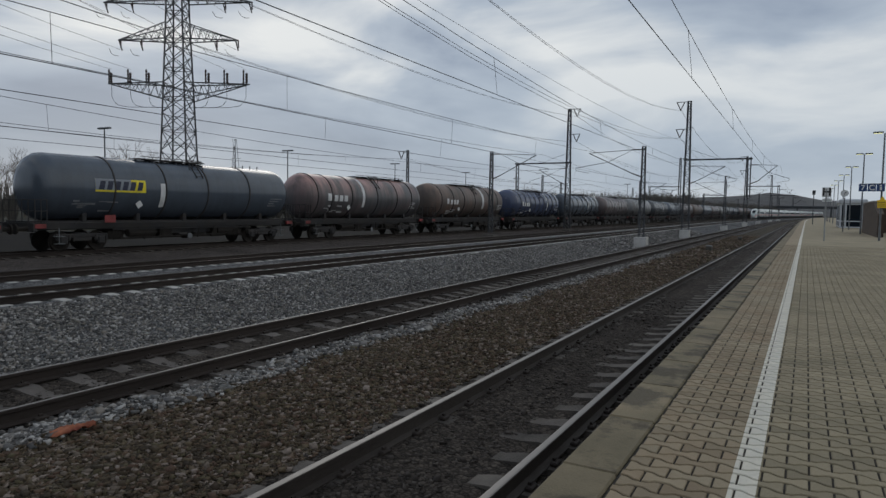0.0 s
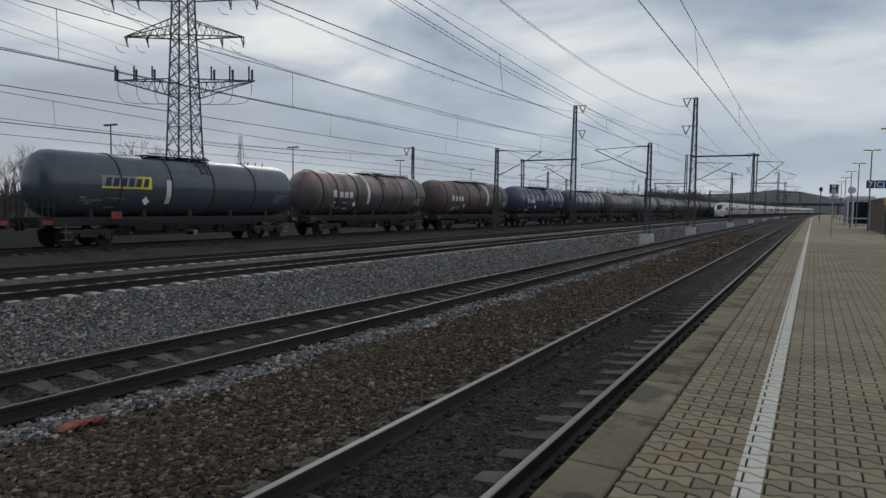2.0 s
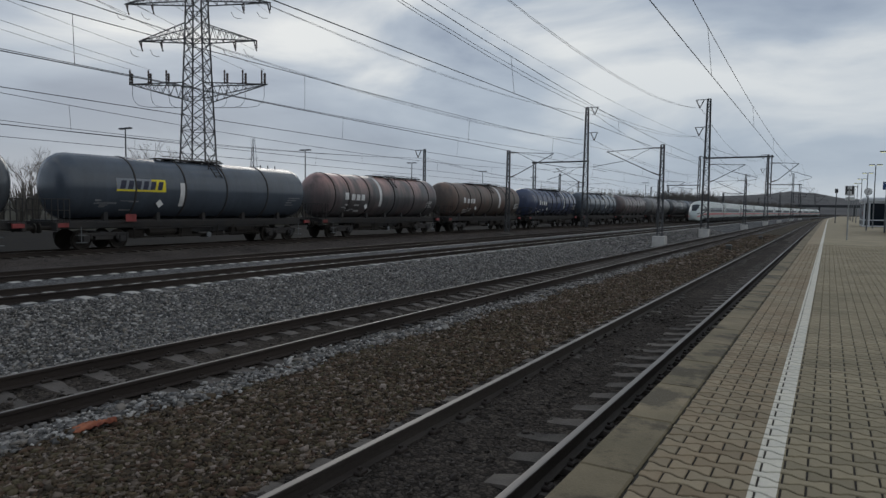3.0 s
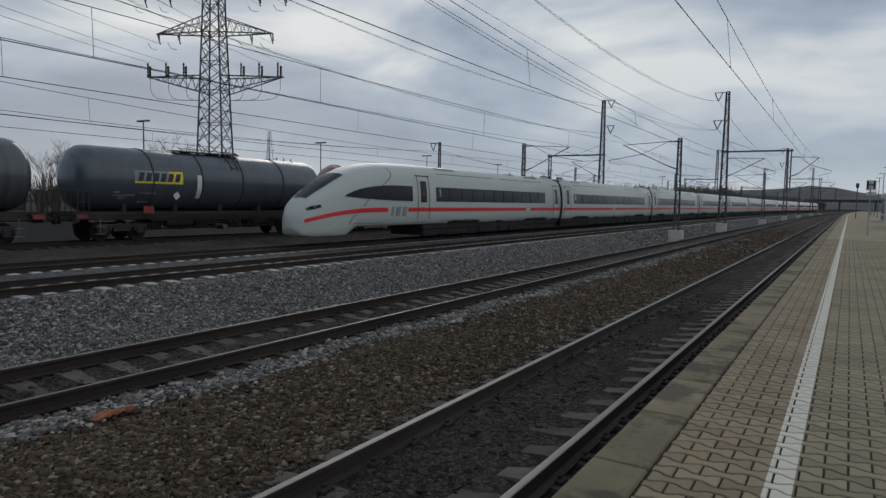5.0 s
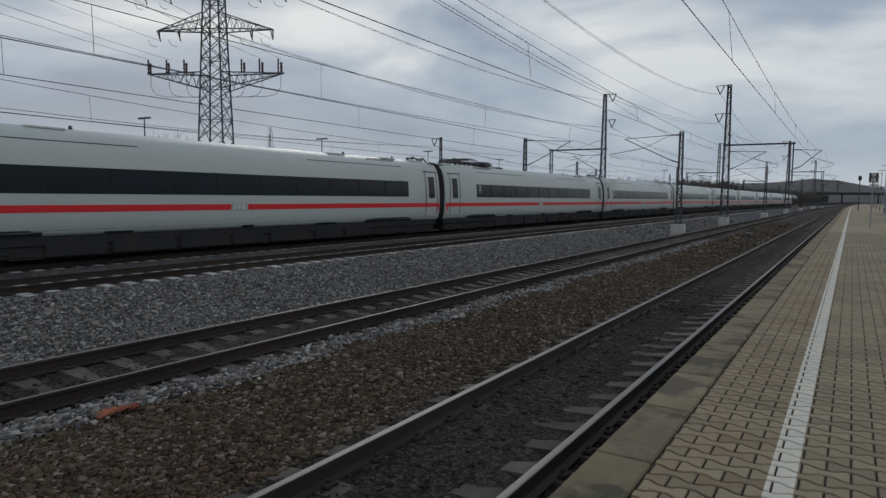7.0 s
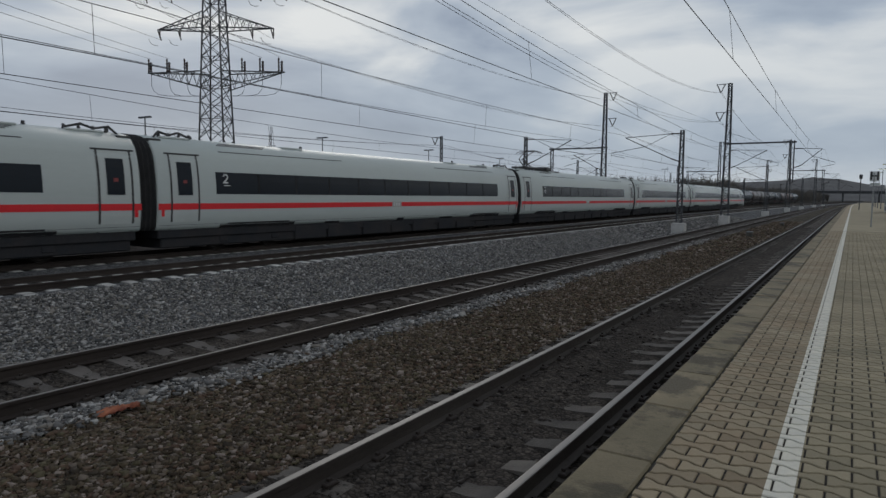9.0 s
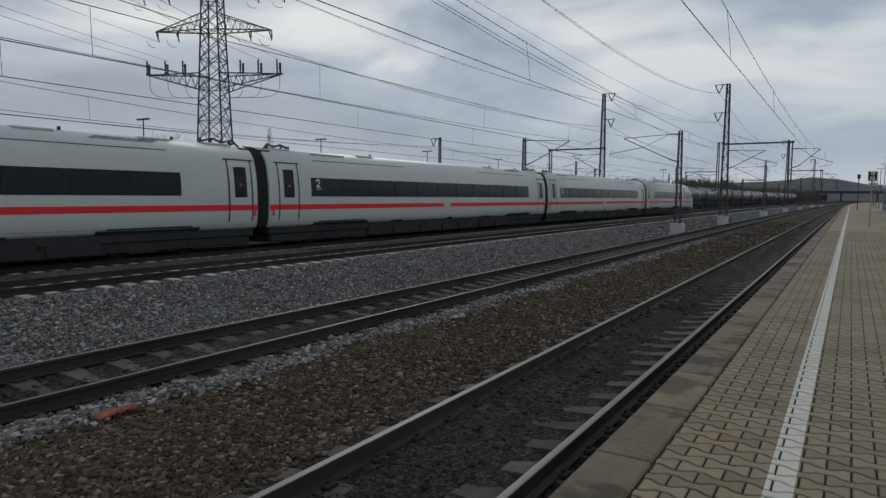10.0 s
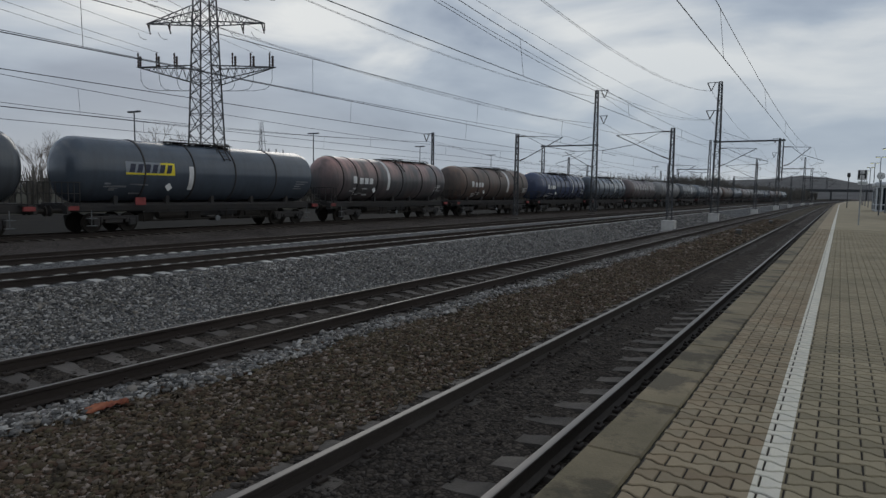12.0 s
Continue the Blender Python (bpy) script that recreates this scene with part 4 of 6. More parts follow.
def roof_fittings(car, h, kind):
    for y in (-h + 1.2, h - 4.0, h - 1.4, -h + 7, h - 8):
        if kind == "end_roof" and y < 0:
            continue
        bm = bmesh.new()
        box(bm, (0.45, y, 4.12), (0.55, 1.2, 0.09), bevel=0.03)
        part("roof_hatch", bm, "coach_grey", car, "flat grey roof hatch")
        bm = bmesh.new()
        tube(bm, [(0.2, y + 1.0, 4.17), (0.2, y + 1.0, 4.30)], [0.07, 0.05], 8)
        part("roof_antenna", bm, "roof_gear", car, "small dark roof antenna")
    for i, y in enumerate((-h + 0.25, h - 0.25)):
        if kind == "end_roof" and i == 0:
            continue
        bm = bmesh.new()
        box(bm, (0.75, y, 3.98), (0.35, 0.5, 0.12), bevel=0.02)
        d = -1 if i else 1
        tube(bm, [(0.7, y, 4.0), (0.62, y + d * 0.35, 4.32), (0.55, y + d * 0.8, 4.22), (0.5, y + d * 1.2, 4.34), (0.45, y + d * 1.7, 4.2)], 0.045, 6)
        for k in (0.4, 0.8, 1.25, 1.7):
            tube(bm, [(0.58 - 0.07 * k, y + d * k, 4.08), (0.58 - 0.07 * k, y + d * k, 4.3)], [0.07, 0.05], 6)
        part("cable_coupler", bm, "roof_gear", car, "dark high-voltage cable link on the roof")
    if kind in ("panto_up", "panto_down"):
        gear = part("pantograph", pantograph_base(-h), "roof_gear", car, "dark pantograph frame on insulators")
        bm = bmesh.new()
        y = -h
        if kind == "panto_up":
            knee, head, foot = (0, y + 2.65, 4.97), (0, y + 4.15, 5.62), (0, y + 3.9, 4.4)
            for sx in (-0.12, 0.12):
                bar(bm, (sx * 2.4, foot[1], foot[2]), (sx * 1.2, knee[1], knee[2]), 0.06)
                bar(bm, (sx * 1.2, knee[1], knee[2]), (sx * 3.4, head[1], head[2]), 0.045)
            bar(bm, (0.15, foot[1] - 0.2, foot[2]), (0, knee[1] + 0.1, knee[2] - 0.05), 0.035)
            bar(bm, (-0.4, head[1], head[2]), (0.4, head[1], head[2]), 0.05)
            for dy in (-0.28, 0.28):
                tube(bm, [(-0.97, head[1] + dy, head[2] - 0.14), (-0.6, head[1] + dy, head[2] + 0.03), (0.6, head[1] + dy, head[2] + 0.03), (0.97, head[1] + dy, head[2] - 0.14)], 0.03, 5)
                for sx in (-0.4, 0.4):
                    bar(bm, (sx, head[1], head[2]), (sx, head[1] + dy, head[2] + 0.02), 0.04)
        else:
            for sx in (-0.25, 0.25):
                bar(bm, (sx, y + 2.2, 4.42), (sx, y + 4.4, 4.5), 0.06)
                bar(bm, (sx * 1.6, y + 2.4, 4.52), (sx * 1.6, y + 4.4, 4.5), 0.045)
            for dy in (-0.28, 0.28):
                tube(bm, [(-0.97, y + 4.3 + dy, 4.4), (-0.6, y + 4.3 + dy, 4.58), (0.6, y + 4.3 + dy, 4.58), (0.97, y + 4.3 + dy, 4.4)], 0.03, 5)
        part("collector_arm", bm, "roof_gear", gear)


def pantograph_base(y):
    bm = bmesh.new()
    for sx in (-0.55, 0.55):
        bar(bm, (sx, y + 2.3, 4.34), (sx, y + 7.2, 4.34), 0.08)
        for k in range(9):
            tube(bm, [(sx, y + 2.5 + 0.56 * k, 4.0), (sx, y + 2.5 + 0.56 * k, 4.32)], 0.06, 6)
    for k in (2.4, 4.2, 5.6, 7.0):
        bar(bm, (-0.55, y + k, 4.36), (0.55, y + k, 4.36), 0.08)
    box(bm, (0.3, y + 6.2, 4.32), (0.9, 0.7, 0.3), bevel=0.04)
    box(bm, (0, y + 8.1, 4.15), (1.3, 1.3, 0.14), bevel=0.05)
    return bm


def build_end_car(klass):
    """The car with the driver's cab; its tip points to -y. The origin lies under its middle."""
    car = thing("railcar", "white streamlined end car of the express train", "train car", "cars of the white express train")
    tip, back = -END_CAR / 2, END_CAR / 2 - GAP
    qs = [0, 0.05, 0.12, 0.25, 0.47, 0.75, 1.1, 1.6, 2.1, 2.6, 3.1, 3.3, 3.45, 3.6, 4.0, 4.6, 5.2, 6, 7, 8.5, 14, 20, back - tip]
    bm = bmesh.new()
    rows = []
    for q in qs:
        r = ring_at(min(q, 9.0))
        pts = r + [(-x, z) for x, z in reversed(r[1:-1])]
        rows.append([bm.verts.new((x, tip + q, z)) for x, z in pts])
    k = len(rows[0])
    for a, b in zip(rows, rows[1:]):
        for i in range(k):
            j = (i + 1) % k
            bm.faces.new((a[i], a[j], b[j], b[i]))
    bm.faces.new(rows[0][::-1]); bm.faces.new(rows[-1])
    part("body", bm, "coach_white", car, "glossy white streamlined body", smooth=True)
    dress_side(car, tip + 9.0, back, "end", klass, win=(tip + 10.15, back - 3.1), doors=False)
    for s in (1, -1):
        add_door(car, tip + 8.88, s)
        add_door(car, back - 0.86, s)
        # stripe running down to the tip
        q = [0.3, 0.47, 0.6, 0.75, 0.9, 1.1, 1.35, 1.6, 1.85, 2.1, 2.6, 3.1, 3.3, 3.45, 3.6, 4.0, 4.6, 5.2, 5.6]
        hi = list(np.interp(q, [0.3, 0.7, 1.2, 1.8, 2.5, 3.3, 4.2, 5.2, 5.6], [1.25, 1.36, 1.47, 1.57, 1.66, 1.73, 1.78, 1.79, 1.79]))
        bm = bmesh.new()
        skin(bm, [tip + v for v in q], [v - 0.16 - 0.06 * min(1.0, k / 4.0) for v, k in zip(hi, q)], hi, s, 0.02, q, 4)
        skin(bm, [tip + 7.4, tip + 9.0], [1.57, 1.57], [1.79, 1.79], s, 0.006, [7.4, 9.0], 3)
        part("red_stripe", bm, "stripe_red", car, "red stripe drooping to the nose")
        # a plain grey mark of three slanted blocks
        for k, w in ((0.0, 0.2), (0.36, 0.42), (0.94, 0.42)):
            mk = bmesh.new()
            vs = []
            for j in range(4):
                z = 1.34 + 0.5 * j / 3
                vs.append([mk.verts.new((s * (half_width(6.4, z) + 0.008), tip + 5.85 + k + e + (z - 1.34) * 0.22, z)) for e in (0, w)])
            for u, v in zip(vs, vs[1:]):
                f = (u[0], u[1], v[1], v[0])
                mk.faces.new(f if s > 0 else f[::-1])
            part("train_mark", mk, "mark_grey", car, "faded grey slanted block beside the stripe")
        # cab side window
        q = [2.5, 2.6, 3.0, 3.1, 3.3, 3.45, 3.6, 4.0, 4.6, 5.2, 6.0, 7.0, 7.8]
        bm = bmesh.new()
        lo = list(np.interp(q, [2.5, 3.6, 5.4, 7.8], [2.32, 2.24, 2.17, 2.13]))
        hi = list(np.interp(q, [2.5, 3.0, 3.6, 4.4, 5.4, 6.4, 7.8], [2.36, 2.56, 2.72, 2.84, 2.92, 2.95, 2.95]))
        skin(bm, [tip + v for v in q], lo, hi, s, 0.022, q, 6)
        part("cab_side_window", bm, "coach_glass", car, "black tapering cab side window")
        bm = bmesh.new()
        for pts in (((5.25, 2.93), (5.75, 3.22), (6.0, 3.42), (6.02, 3.6), (5.9, 3.85)), ((4.1, 2.2), (3.7, 1.85)), ((3.3, 1.55), (2.9, 1.25), (2.7, 1.0))):
            for (qa, za), (qb, zb_) in zip(pts, pts[1:]):
                vs = [bm.verts.new((s * (half_width(q, z) + 0.012), tip + q + e, z)) for q, z, e in ((qa, za, -0.035), (qa, za, 0.035), (qb, zb_, 0.035), (qb, zb_, -0.035))]
                bm.faces.new(vs if s > 0 else vs[::-1])
        skin(bm, [tip + v for v in (0.5, 1.5, 3.0, 5, 9)], [0.98, 0.99, 1.0, 1.0, 1.0], [1.0, 1.01, 1.015, 1.015, 1.015], s, 0.004, [0.5, 1.5, 3.0, 5, 9], 1)
        part("seam", bm, "coach_seam", car)
        bm = bmesh.new()
        skin(bm, [tip + v for v in (0.42, 0.7, 1.1)], [1.62, 1.68, 1.78], [1.78, 1.86, 1.92], s, 0.008, [0.42, 0.7, 1.1], 3)
        part("headlight", bm, "coach_glass", car, "dark glazed headlight")
    # windscreen wraps over the slope of the nose
    bm = bmesh.new()
    rows = []
    for q in (0.72, 1.0, 1.4, 1.8, 2.2, 2.6, 2.95):
        r = ring_at(q)
        up = sorted(((x, z) for x, z in r[7:]), key=lambda p: p[0])
        wide = min(0.74, 0.52 + 0.12 * q) * nose_shape(q)[2]
        row = []
        for i in range(11):
            x = wide * (i / 5 - 1)
            z = float(np.interp(abs(x), [p[0] for p in up], [p[1] for p in up]))
            row.append(bm.verts.new((x, tip + q - 0.012, z + 0.014)))
        rows.append(row)
    for a, b in zip(rows, rows[1:]):
        for i in range(10):
            bm.faces.new((a[i], a[i + 1], b[i + 1], b[i]))
    part("windscreen", bm, "coach_glass", car, "black windscreen")
    roof_fittings(car, END_CAR / 2 - GAP, "end_roof")
    bm = bmesh.new()
    for kk in range(8):
        y = back + 2 * GAP * kk / 7.0
        pr = ring_at(None)
        s = 0.93 if kk % 2 else 0.975
        cur = [bm.verts.new((x * s, y, z * 0.995)) for x, z in pr] + [bm.verts.new((-x * s, y, z * 0.995)) for x, z in reversed(pr[1:-1])]
        if kk:
            for i in range(len(cur)):
                j = (i + 1) % len(cur)
                bm.faces.new((prev[i], prev[j], cur[j], cur[i]))
        prev = cur
    part("bellows", bm, "bellows", car, "black rubber gangway bellows")
    return car


def build_train():
    kinds = ["middle"] * 10
    kinds[3], kinds[7] = "panto_down", "panto_up"
    cars = [build_end_car(1)]
    plain = None
    for i, k in enumerate(kinds):
        if k == "middle" and plain is not None:
            cars.append(copy_thing(plain, pose(0, 0, 0)))
        else:
            c = build_car(k, 2)
            cars.append(c)
            if k == "middle":
                plain = c
    cars.append(build_end_car(2))
    return cars


def car_middles(tip):
    out = [tip + END_CAR / 2]
    out += [tip + END_CAR + CAR * (i + 0.5) for i in range(10)]
    out.append(tip + 1.5 * END_CAR + 10 * CAR)
    return out


# ---------------------------------------------------------------- tank wagons
def railing_post():
    bm = bmesh.new()
    bar(bm, (0, 0, 0), (0, 0, 1.05), 0.035)
    return mesh_from("railing_post", bm)


RAIL_POST = railing_post()


def ladder(bm, p, q, wide, n):
    p, q, w = Vector(p), Vector(q), Vector(wide)
    bar(bm, p, q, 0.04); bar(bm, p + w, q + w, 0.04)
    for i in range(n):
        c = p + (q - p) * ((i + 0.5) / n)
        bar(bm, c, c + w, 0.025)


def freight_x(y):
    """The freight track draws nearer to the others beyond y = 50."""
    return TRACKS[4] + 0.028 * min(80.0, max(0.0, y - 50.0))


def build_wagon(y_mid, length, paint, label, bands=4, radius=1.56, ring=None, sign=None, ridge=0.03, end_rail=True, rib="underframe", deck=(-3.2, 3.8)):
    wg = thing("tank_wagon", label, "tank wagon", "parked freight train of tank wagons", m=on_line(freight_x(y_mid), y_mid))
    zc, r, h = 4.52 - radius, radius, length / 2 - 0.95
    d = 0.62
    prof = [(-h, 0.05), (-h + 0.03, 0.45 * r), (-h + 0.12, 0.68 * r), (-h + 0.3, 0.87 * r), (-h + d * 0.85, 0.97 * r), (-h + d * 1.3, r), (-h * 0.4, r), (0, r), (h * 0.4, r)]
    prof += [(-y, q) for y, q in reversed(prof[:6])]
    bm = bmesh.new()
    lathe_y(bm, prof, 40, 0, zc)
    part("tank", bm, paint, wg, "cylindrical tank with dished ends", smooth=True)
    spots = bands if isinstance(bands, tuple) else [-h + d * 1.4 + (2 * h - 2.8 * d) * (i + 0.5) / bands for i in range(bands)]
    for y in spots:
        bm = bmesh.new()
        lathe_y(bm, [(y - 0.04, r - 0.02), (y - 0.04, r + ridge), (y + 0.04, r + ridge), (y + 0.04, r - 0.02)], 40, 0, zc)
        part("band", bm, rib, wg, "strap round the tank")
    if ring is not None:
        a0, a1, y, w = ring
        n = 14
        for side in (1, -1):
            bm = bmesh.new()
            prev = None
            for k in range(n + 1):
                a = radians(a0 + (a1 - a0) * k / n)
                cur = [bm.verts.new((side * (r + 0.012) * math.sin(a), y + s * w / 2, zc + (r + 0.012) * math.cos(a))) for s in (-1, 1)]
                if prev:
                    bm.faces.new((prev[0], prev[1], cur[1], cur[0]))
                prev = cur
            part("stripe", bm, "sticker_white", wg, "white painted band on the tank")
    # lettering panels: plain bars and blocks
    def on_tank(y0, y1, z0, z1, off):
        def f(b):
            vs = []
            n = 3
            for i in range(n + 1):
                z = z0 + (z1 - z0) * i / n
                x = math.sqrt(max(0.01, (r + off) ** 2 - (z - zc) ** 2))
                vs.append((b.verts.new((x, y0, z)), b.verts.new((x, y1, z))))
            for p, q in zip(vs, vs[1:]):
                b.faces.new((p[0], p[1], q[1], q[0]))
        return f
    rng = random.Random(round(y_mid * 7))
    if sign == "plate":
        bm = bmesh.new()
        on_tank(-5.4, -2.75, 2.78, 3.4, 0.012)(bm)
        plate = part("name_plate", bm, "sticker_yellow", wg, "yellow and grey name plate")
        bm = bmesh.new()
        on_tank(-5.4, -3.55, 2.87, 3.4, 0.015)(bm)
        part("plate_field", bm, "plate_grey", plate, "grey half of the plate")
        for k in range(6):
            bm = bmesh.new()
            a = -5.25 + 0.40 * k
            vs = []
            for i in range(3):
                z = 2.88 + 0.21 * i
                x = math.sqrt((r + 0.019) ** 2 - (z - zc) ** 2)
                vs.append((bm.verts.new((x, a + 0.06 * i, z)), bm.verts.new((x, a + 0.27 + 0.06 * i, z))))
            for p, q in zip(vs, vs[1:]):
                bm.faces.new((p[0], p[1], q[1], q[0]))
            part("mark", bm, "sticker_dark", plate, "dark slanted block on the plate")
    elif sign == "mark":
        y = -5.45
        for a, b, z0, z1 in ((0, 0.4, 2.66, 3.16), (0.7, 1.1, 2.64, 3.06), (1.25, 1.65, 2.64, 3.06), (1.8, 2.2, 2.64, 3.06)):
            bm = bmesh.new()
            on_tank(y + a, y + b, z0, z1, 0.012)(bm)
            part("mark", bm, "sticker_white", wg, "white faded owner's mark")
    if sign:
        bm = bmesh.new()
        for k in range(10):
            y = -h + 1.3 + rng.uniform(0, 2.2)
            z = rng.uniform(1.75, 2.3)
            on_tank(y, y + rng.uniform(0.15, 0.7), z, z + rng.uniform(0.03, 0.09), 0.012)(bm)
        for k in range(4):
            y = h - 2.2 + rng.uniform(0, 0.3)
            on_tank(y, y + rng.uniform(0.5, 1.3), 2.2 + 0.14 * k, 2.26 + 0.14 * k, 0.012)(bm)
        tagged(part("small_print", bm, "faded_print" if sign == "plate" else "sticker_white", wg, "small white lettering, too small to read"), kind="stuff")
    if sign == "plate":
        bm = bmesh.new()
        box(bm, (1.42, -4.6, 1.5), (0.03, 0.55, 0.36))
        part("hazard_plate", bm, "red_paint", wg, "faded red plate")
    if sign:
        bm = bmesh.new()
        box(bm, (1.50, -3.1, 2.2), (0.02, 0.3, 0.3), pose(0, 0, 0, 38, 8, 0))
        part("hazard_diamond", bm, "sticker_white", wg, "small white diamond label")
    # top walkway
    bm = bmesh.new()
    d0, d1 = deck
    box(bm, (0.27, (d0 + d1) / 2, 4.56), (0.68, d1 - d0, 0.04))
    for k in range(8):
        y = d0 + (d1 - d0) * (k + 0.5) / 8
        bar(bm, (0.55, y, 4.38), (0.55, y, 4.56), 0.04)
        bar(bm, (-0.05, y, 4.54), (0.6, y, 4.54), 0.04)
    tube(bm, [(0, 0.3, 4.4), (0, 0.3, 4.62)], 0.32, 12)
    part("walkway", bm, "underframe", wg, "dark steel catwalk and manhole on top")
    for k in range(4):
        bm = bmesh.new()
        tube(bm, [(0.0, 4.5 + k * 0.6, 4.48), (0.0, 4.5 + k * 0.6, 4.62), (0.0, 4.5 + k * 0.6, 4.68)], [0.03, 0.03, 0.05], 6)
        part("vent", bm, "underframe", wg)
    bm = bmesh.new()
    ladder(bm, (1.44, 0.5, 3.7), (0.62, 0.5, 4.62), (0, 0.42, 0), 5)
    part("ladder", bm, "underframe", wg)
    bm = bmesh.new()
    for dy in (0.0, 0.9):
        tube(bm, [(1.05, 0.3 + dy, 4.1), (0.98, 0.3 + dy, 4.58), (0.6, 0.3 + dy, 4.66)], 0.022, 5)
    tube(bm, [(0.98, 0.3, 4.58), (0.98, 1.2, 4.58)], 0.022, 5)
    tube(bm, [(0.55, d0 + 0.2, 4.68), (0.55, d1 - 0.2, 4.68)], 0.02, 5)
    part("top_handrail", bm, "underframe", wg, "thin folding handrail on top")
    # brake gear, discharge valve and pipes hanging between the bogies
    bm = bmesh.new()
    for y, ln, rr in ((-3.4, 1.5, 0.2), (2.2, 1.1, 0.17)):
        tube(bm, [(0.95, y, 0.78), (0.95, y + ln, 0.78)], rr, 10)
    for y in (-4.2, -2.9, -1.4, 0.9, 2.0, 3.6, 4.4):
        bar(bm, (1.05, y, 1.1), (1.05, y + rng.uniform(-0.4, 0.4), 0.45), 0.05)
        box(bm, (rng.uniform(0.2, 0.9), y + 0.3, 0.72), (0.6, rng.uniform(0.5, 0.9), rng.uniform(0.3, 0.6)), bevel=0.03)
    bar(bm, (0.7, -4.6, 0.5), (0.7, 4.6, 0.5), 0.07)
    bar(bm, (1.1, -3.9, 0.55), (1.1, 3.9, 0.62), 0.05)
    tube(bm, [(0.0, 0.1, 1.4), (0.0, 0.1, 0.6), (0.7, 0.1, 0.5), (1.25, 0.1, 0.55)], 0.11, 8)
    part("brake_gear", bm, "wheel_steel", wg, "sooty brake rigging and discharge pipe")
    bm = bmesh.new()
    tube(bm, [(1.22, 0.1, 0.55), (1.3, 0.1, 0.55)], 0.15, 12)
    part("outlet_cap", bm, "zinc", wg, "pale cap on the outlet pipe")
    # frame
    H = length / 2
    bm = bmesh.new()
    for s in (-1, 1):
        box(bm, (s * 1.0, 0, 1.18), (0.14, length - 1.3, 0.3), bevel=0.015)
        box(bm, (s * 1.28, 0, 1.30), (0.06, length - 5, 0.05))
        for y in (-h + 2.2, -h + 5, 0, h - 5, h - 2.2):
            box(bm, (s * 0.85, y, 1.5), (0.3, 0.22, 0.55), bevel=0.02)
        box(bm, (0, s * (H - 0.72), 1.12), (2.7, 0.16, 0.36), bevel=0.02)
    box(bm, (0, 0, 1.2), (1.9, length - 1.4, 0.42))
    box(bm, (0, 0, 0.95), (1.5, length - 9.5, 0.5), bevel=0.05)
    for y in (-2.2, -0.6, 1.1, 2.6):
        box(bm, (0.6, y, 0.85), (0.5, 0.9, 0.34), bevel=0.05)
    tube(bm, [(1.25, -h + 3.4, 0.98), (1.25, h - 3.4, 0.98)], 0.03, 6)
    part("underframe", bm, "underframe", wg, "dark dirty steel underframe")
    for s in (-1, 1):
        for sx in (-0.875, 0.875):
            bm = bmesh.new()
            tube(bm, [(sx, s * (H - 0.66), 1.06), (sx, s * (H - 0.16), 1.06)], 0.1, 8)
            tube(bm, [(sx, s * (H - 0.16), 1.06), (sx, s * (H - 0.1), 1.06)], 0.23, 14)
            part("buffer", bm, "wheel_steel", wg)
    if end_rail:
        for s in (-1, 1):
            y = s * (H - 0.75)
            bm = bmesh.new()
            box(bm, (0, y - s * 0.2, 1.31), (2.6, 0.7, 0.04))
            deck = part("end_platform", bm, "underframe", wg, "steel end platform")
            posts = [(x, y) for x in np.linspace(-1.3, 1.3, 6)] + [(1.32, y - s * 0.25), (1.32, y - s * 0.5)]
            for x, yy in posts:
                part_of("railing_post", RAIL_POST, "underframe", deck, m=pose(x, yy, 1.3))
            for z in (1.85, 2.35):
                bm = bmesh.new()
                tube(bm, [(-1.3, y, z), (1.3, y, z), (1.32, y - s * 0.55, z)], 0.02, 5)
                part("handrail", bm, "underframe", deck)
    for s in (-1, 1):
        bm = bmesh.new()
        bar(bm, (1.34, s * (H - 1.75), 0.35), (1.34, s * (H - 1.75), 1.1), 0.03)
        for z in (0.38, 0.72):
            box(bm, (1.34, s * (H - 1.75), z), (0.2, 0.42, 0.03))
        part("footstep", bm, "zinc", wg, "pale steel footstep")
    for s in (-1, 1):
        bm = bmesh.new()
        box(bm, (1.30, s * (H - 0.95), 1.18), (0.12, 0.5, 0.2), bevel=0.02)
        part("end_corner", bm, "red_paint", wg, "red painted corner of the frame")
    for s in (-1, 1):
        bg = part("bogie", wagon_bogie(), "underframe", wg, "dark steel bogie")
        bg.matrix_basis = pose(0, s * (H - 3.0), 0)
        for dy in (-0.9, 0.9):
            for sx in (-1, 1):
                part_of("wheel", WHEEL, "wheel_steel", bg, m=pose(sx * 0.75, dy, 0.46, 0, 0, 0 if sx > 0 else 180))
    return wg


def wagon_bogie():
    bm = bmesh.new()
    for s in (-1, 1):
        box(bm, (s * 1.02, 0, 0.72), (0.14, 2.5, 0.18), bevel=0.03)
        for dy in (-0.9, 0.9):
            box(bm, (s * 1.05, dy, 0.5), (0.2, 0.34, 0.36), bevel=0.05)
            tube(bm, [(s * 1.05, dy - 0.26, 0.5), (s * 1.05, dy - 0.26, 0.75)], 0.08, 8)
            tube(bm, [(s * 1.05, dy + 0.26, 0.5), (s * 1.05, dy + 0.26, 0.75)], 0.08, 8)
        box(bm, (s * 1.02, 0, 0.55), (0.12, 0.9, 0.2), bevel=0.03)
    box(bm, (0, 0, 0.7), (2.0, 0.4, 0.3), bevel=0.03)
    return bm


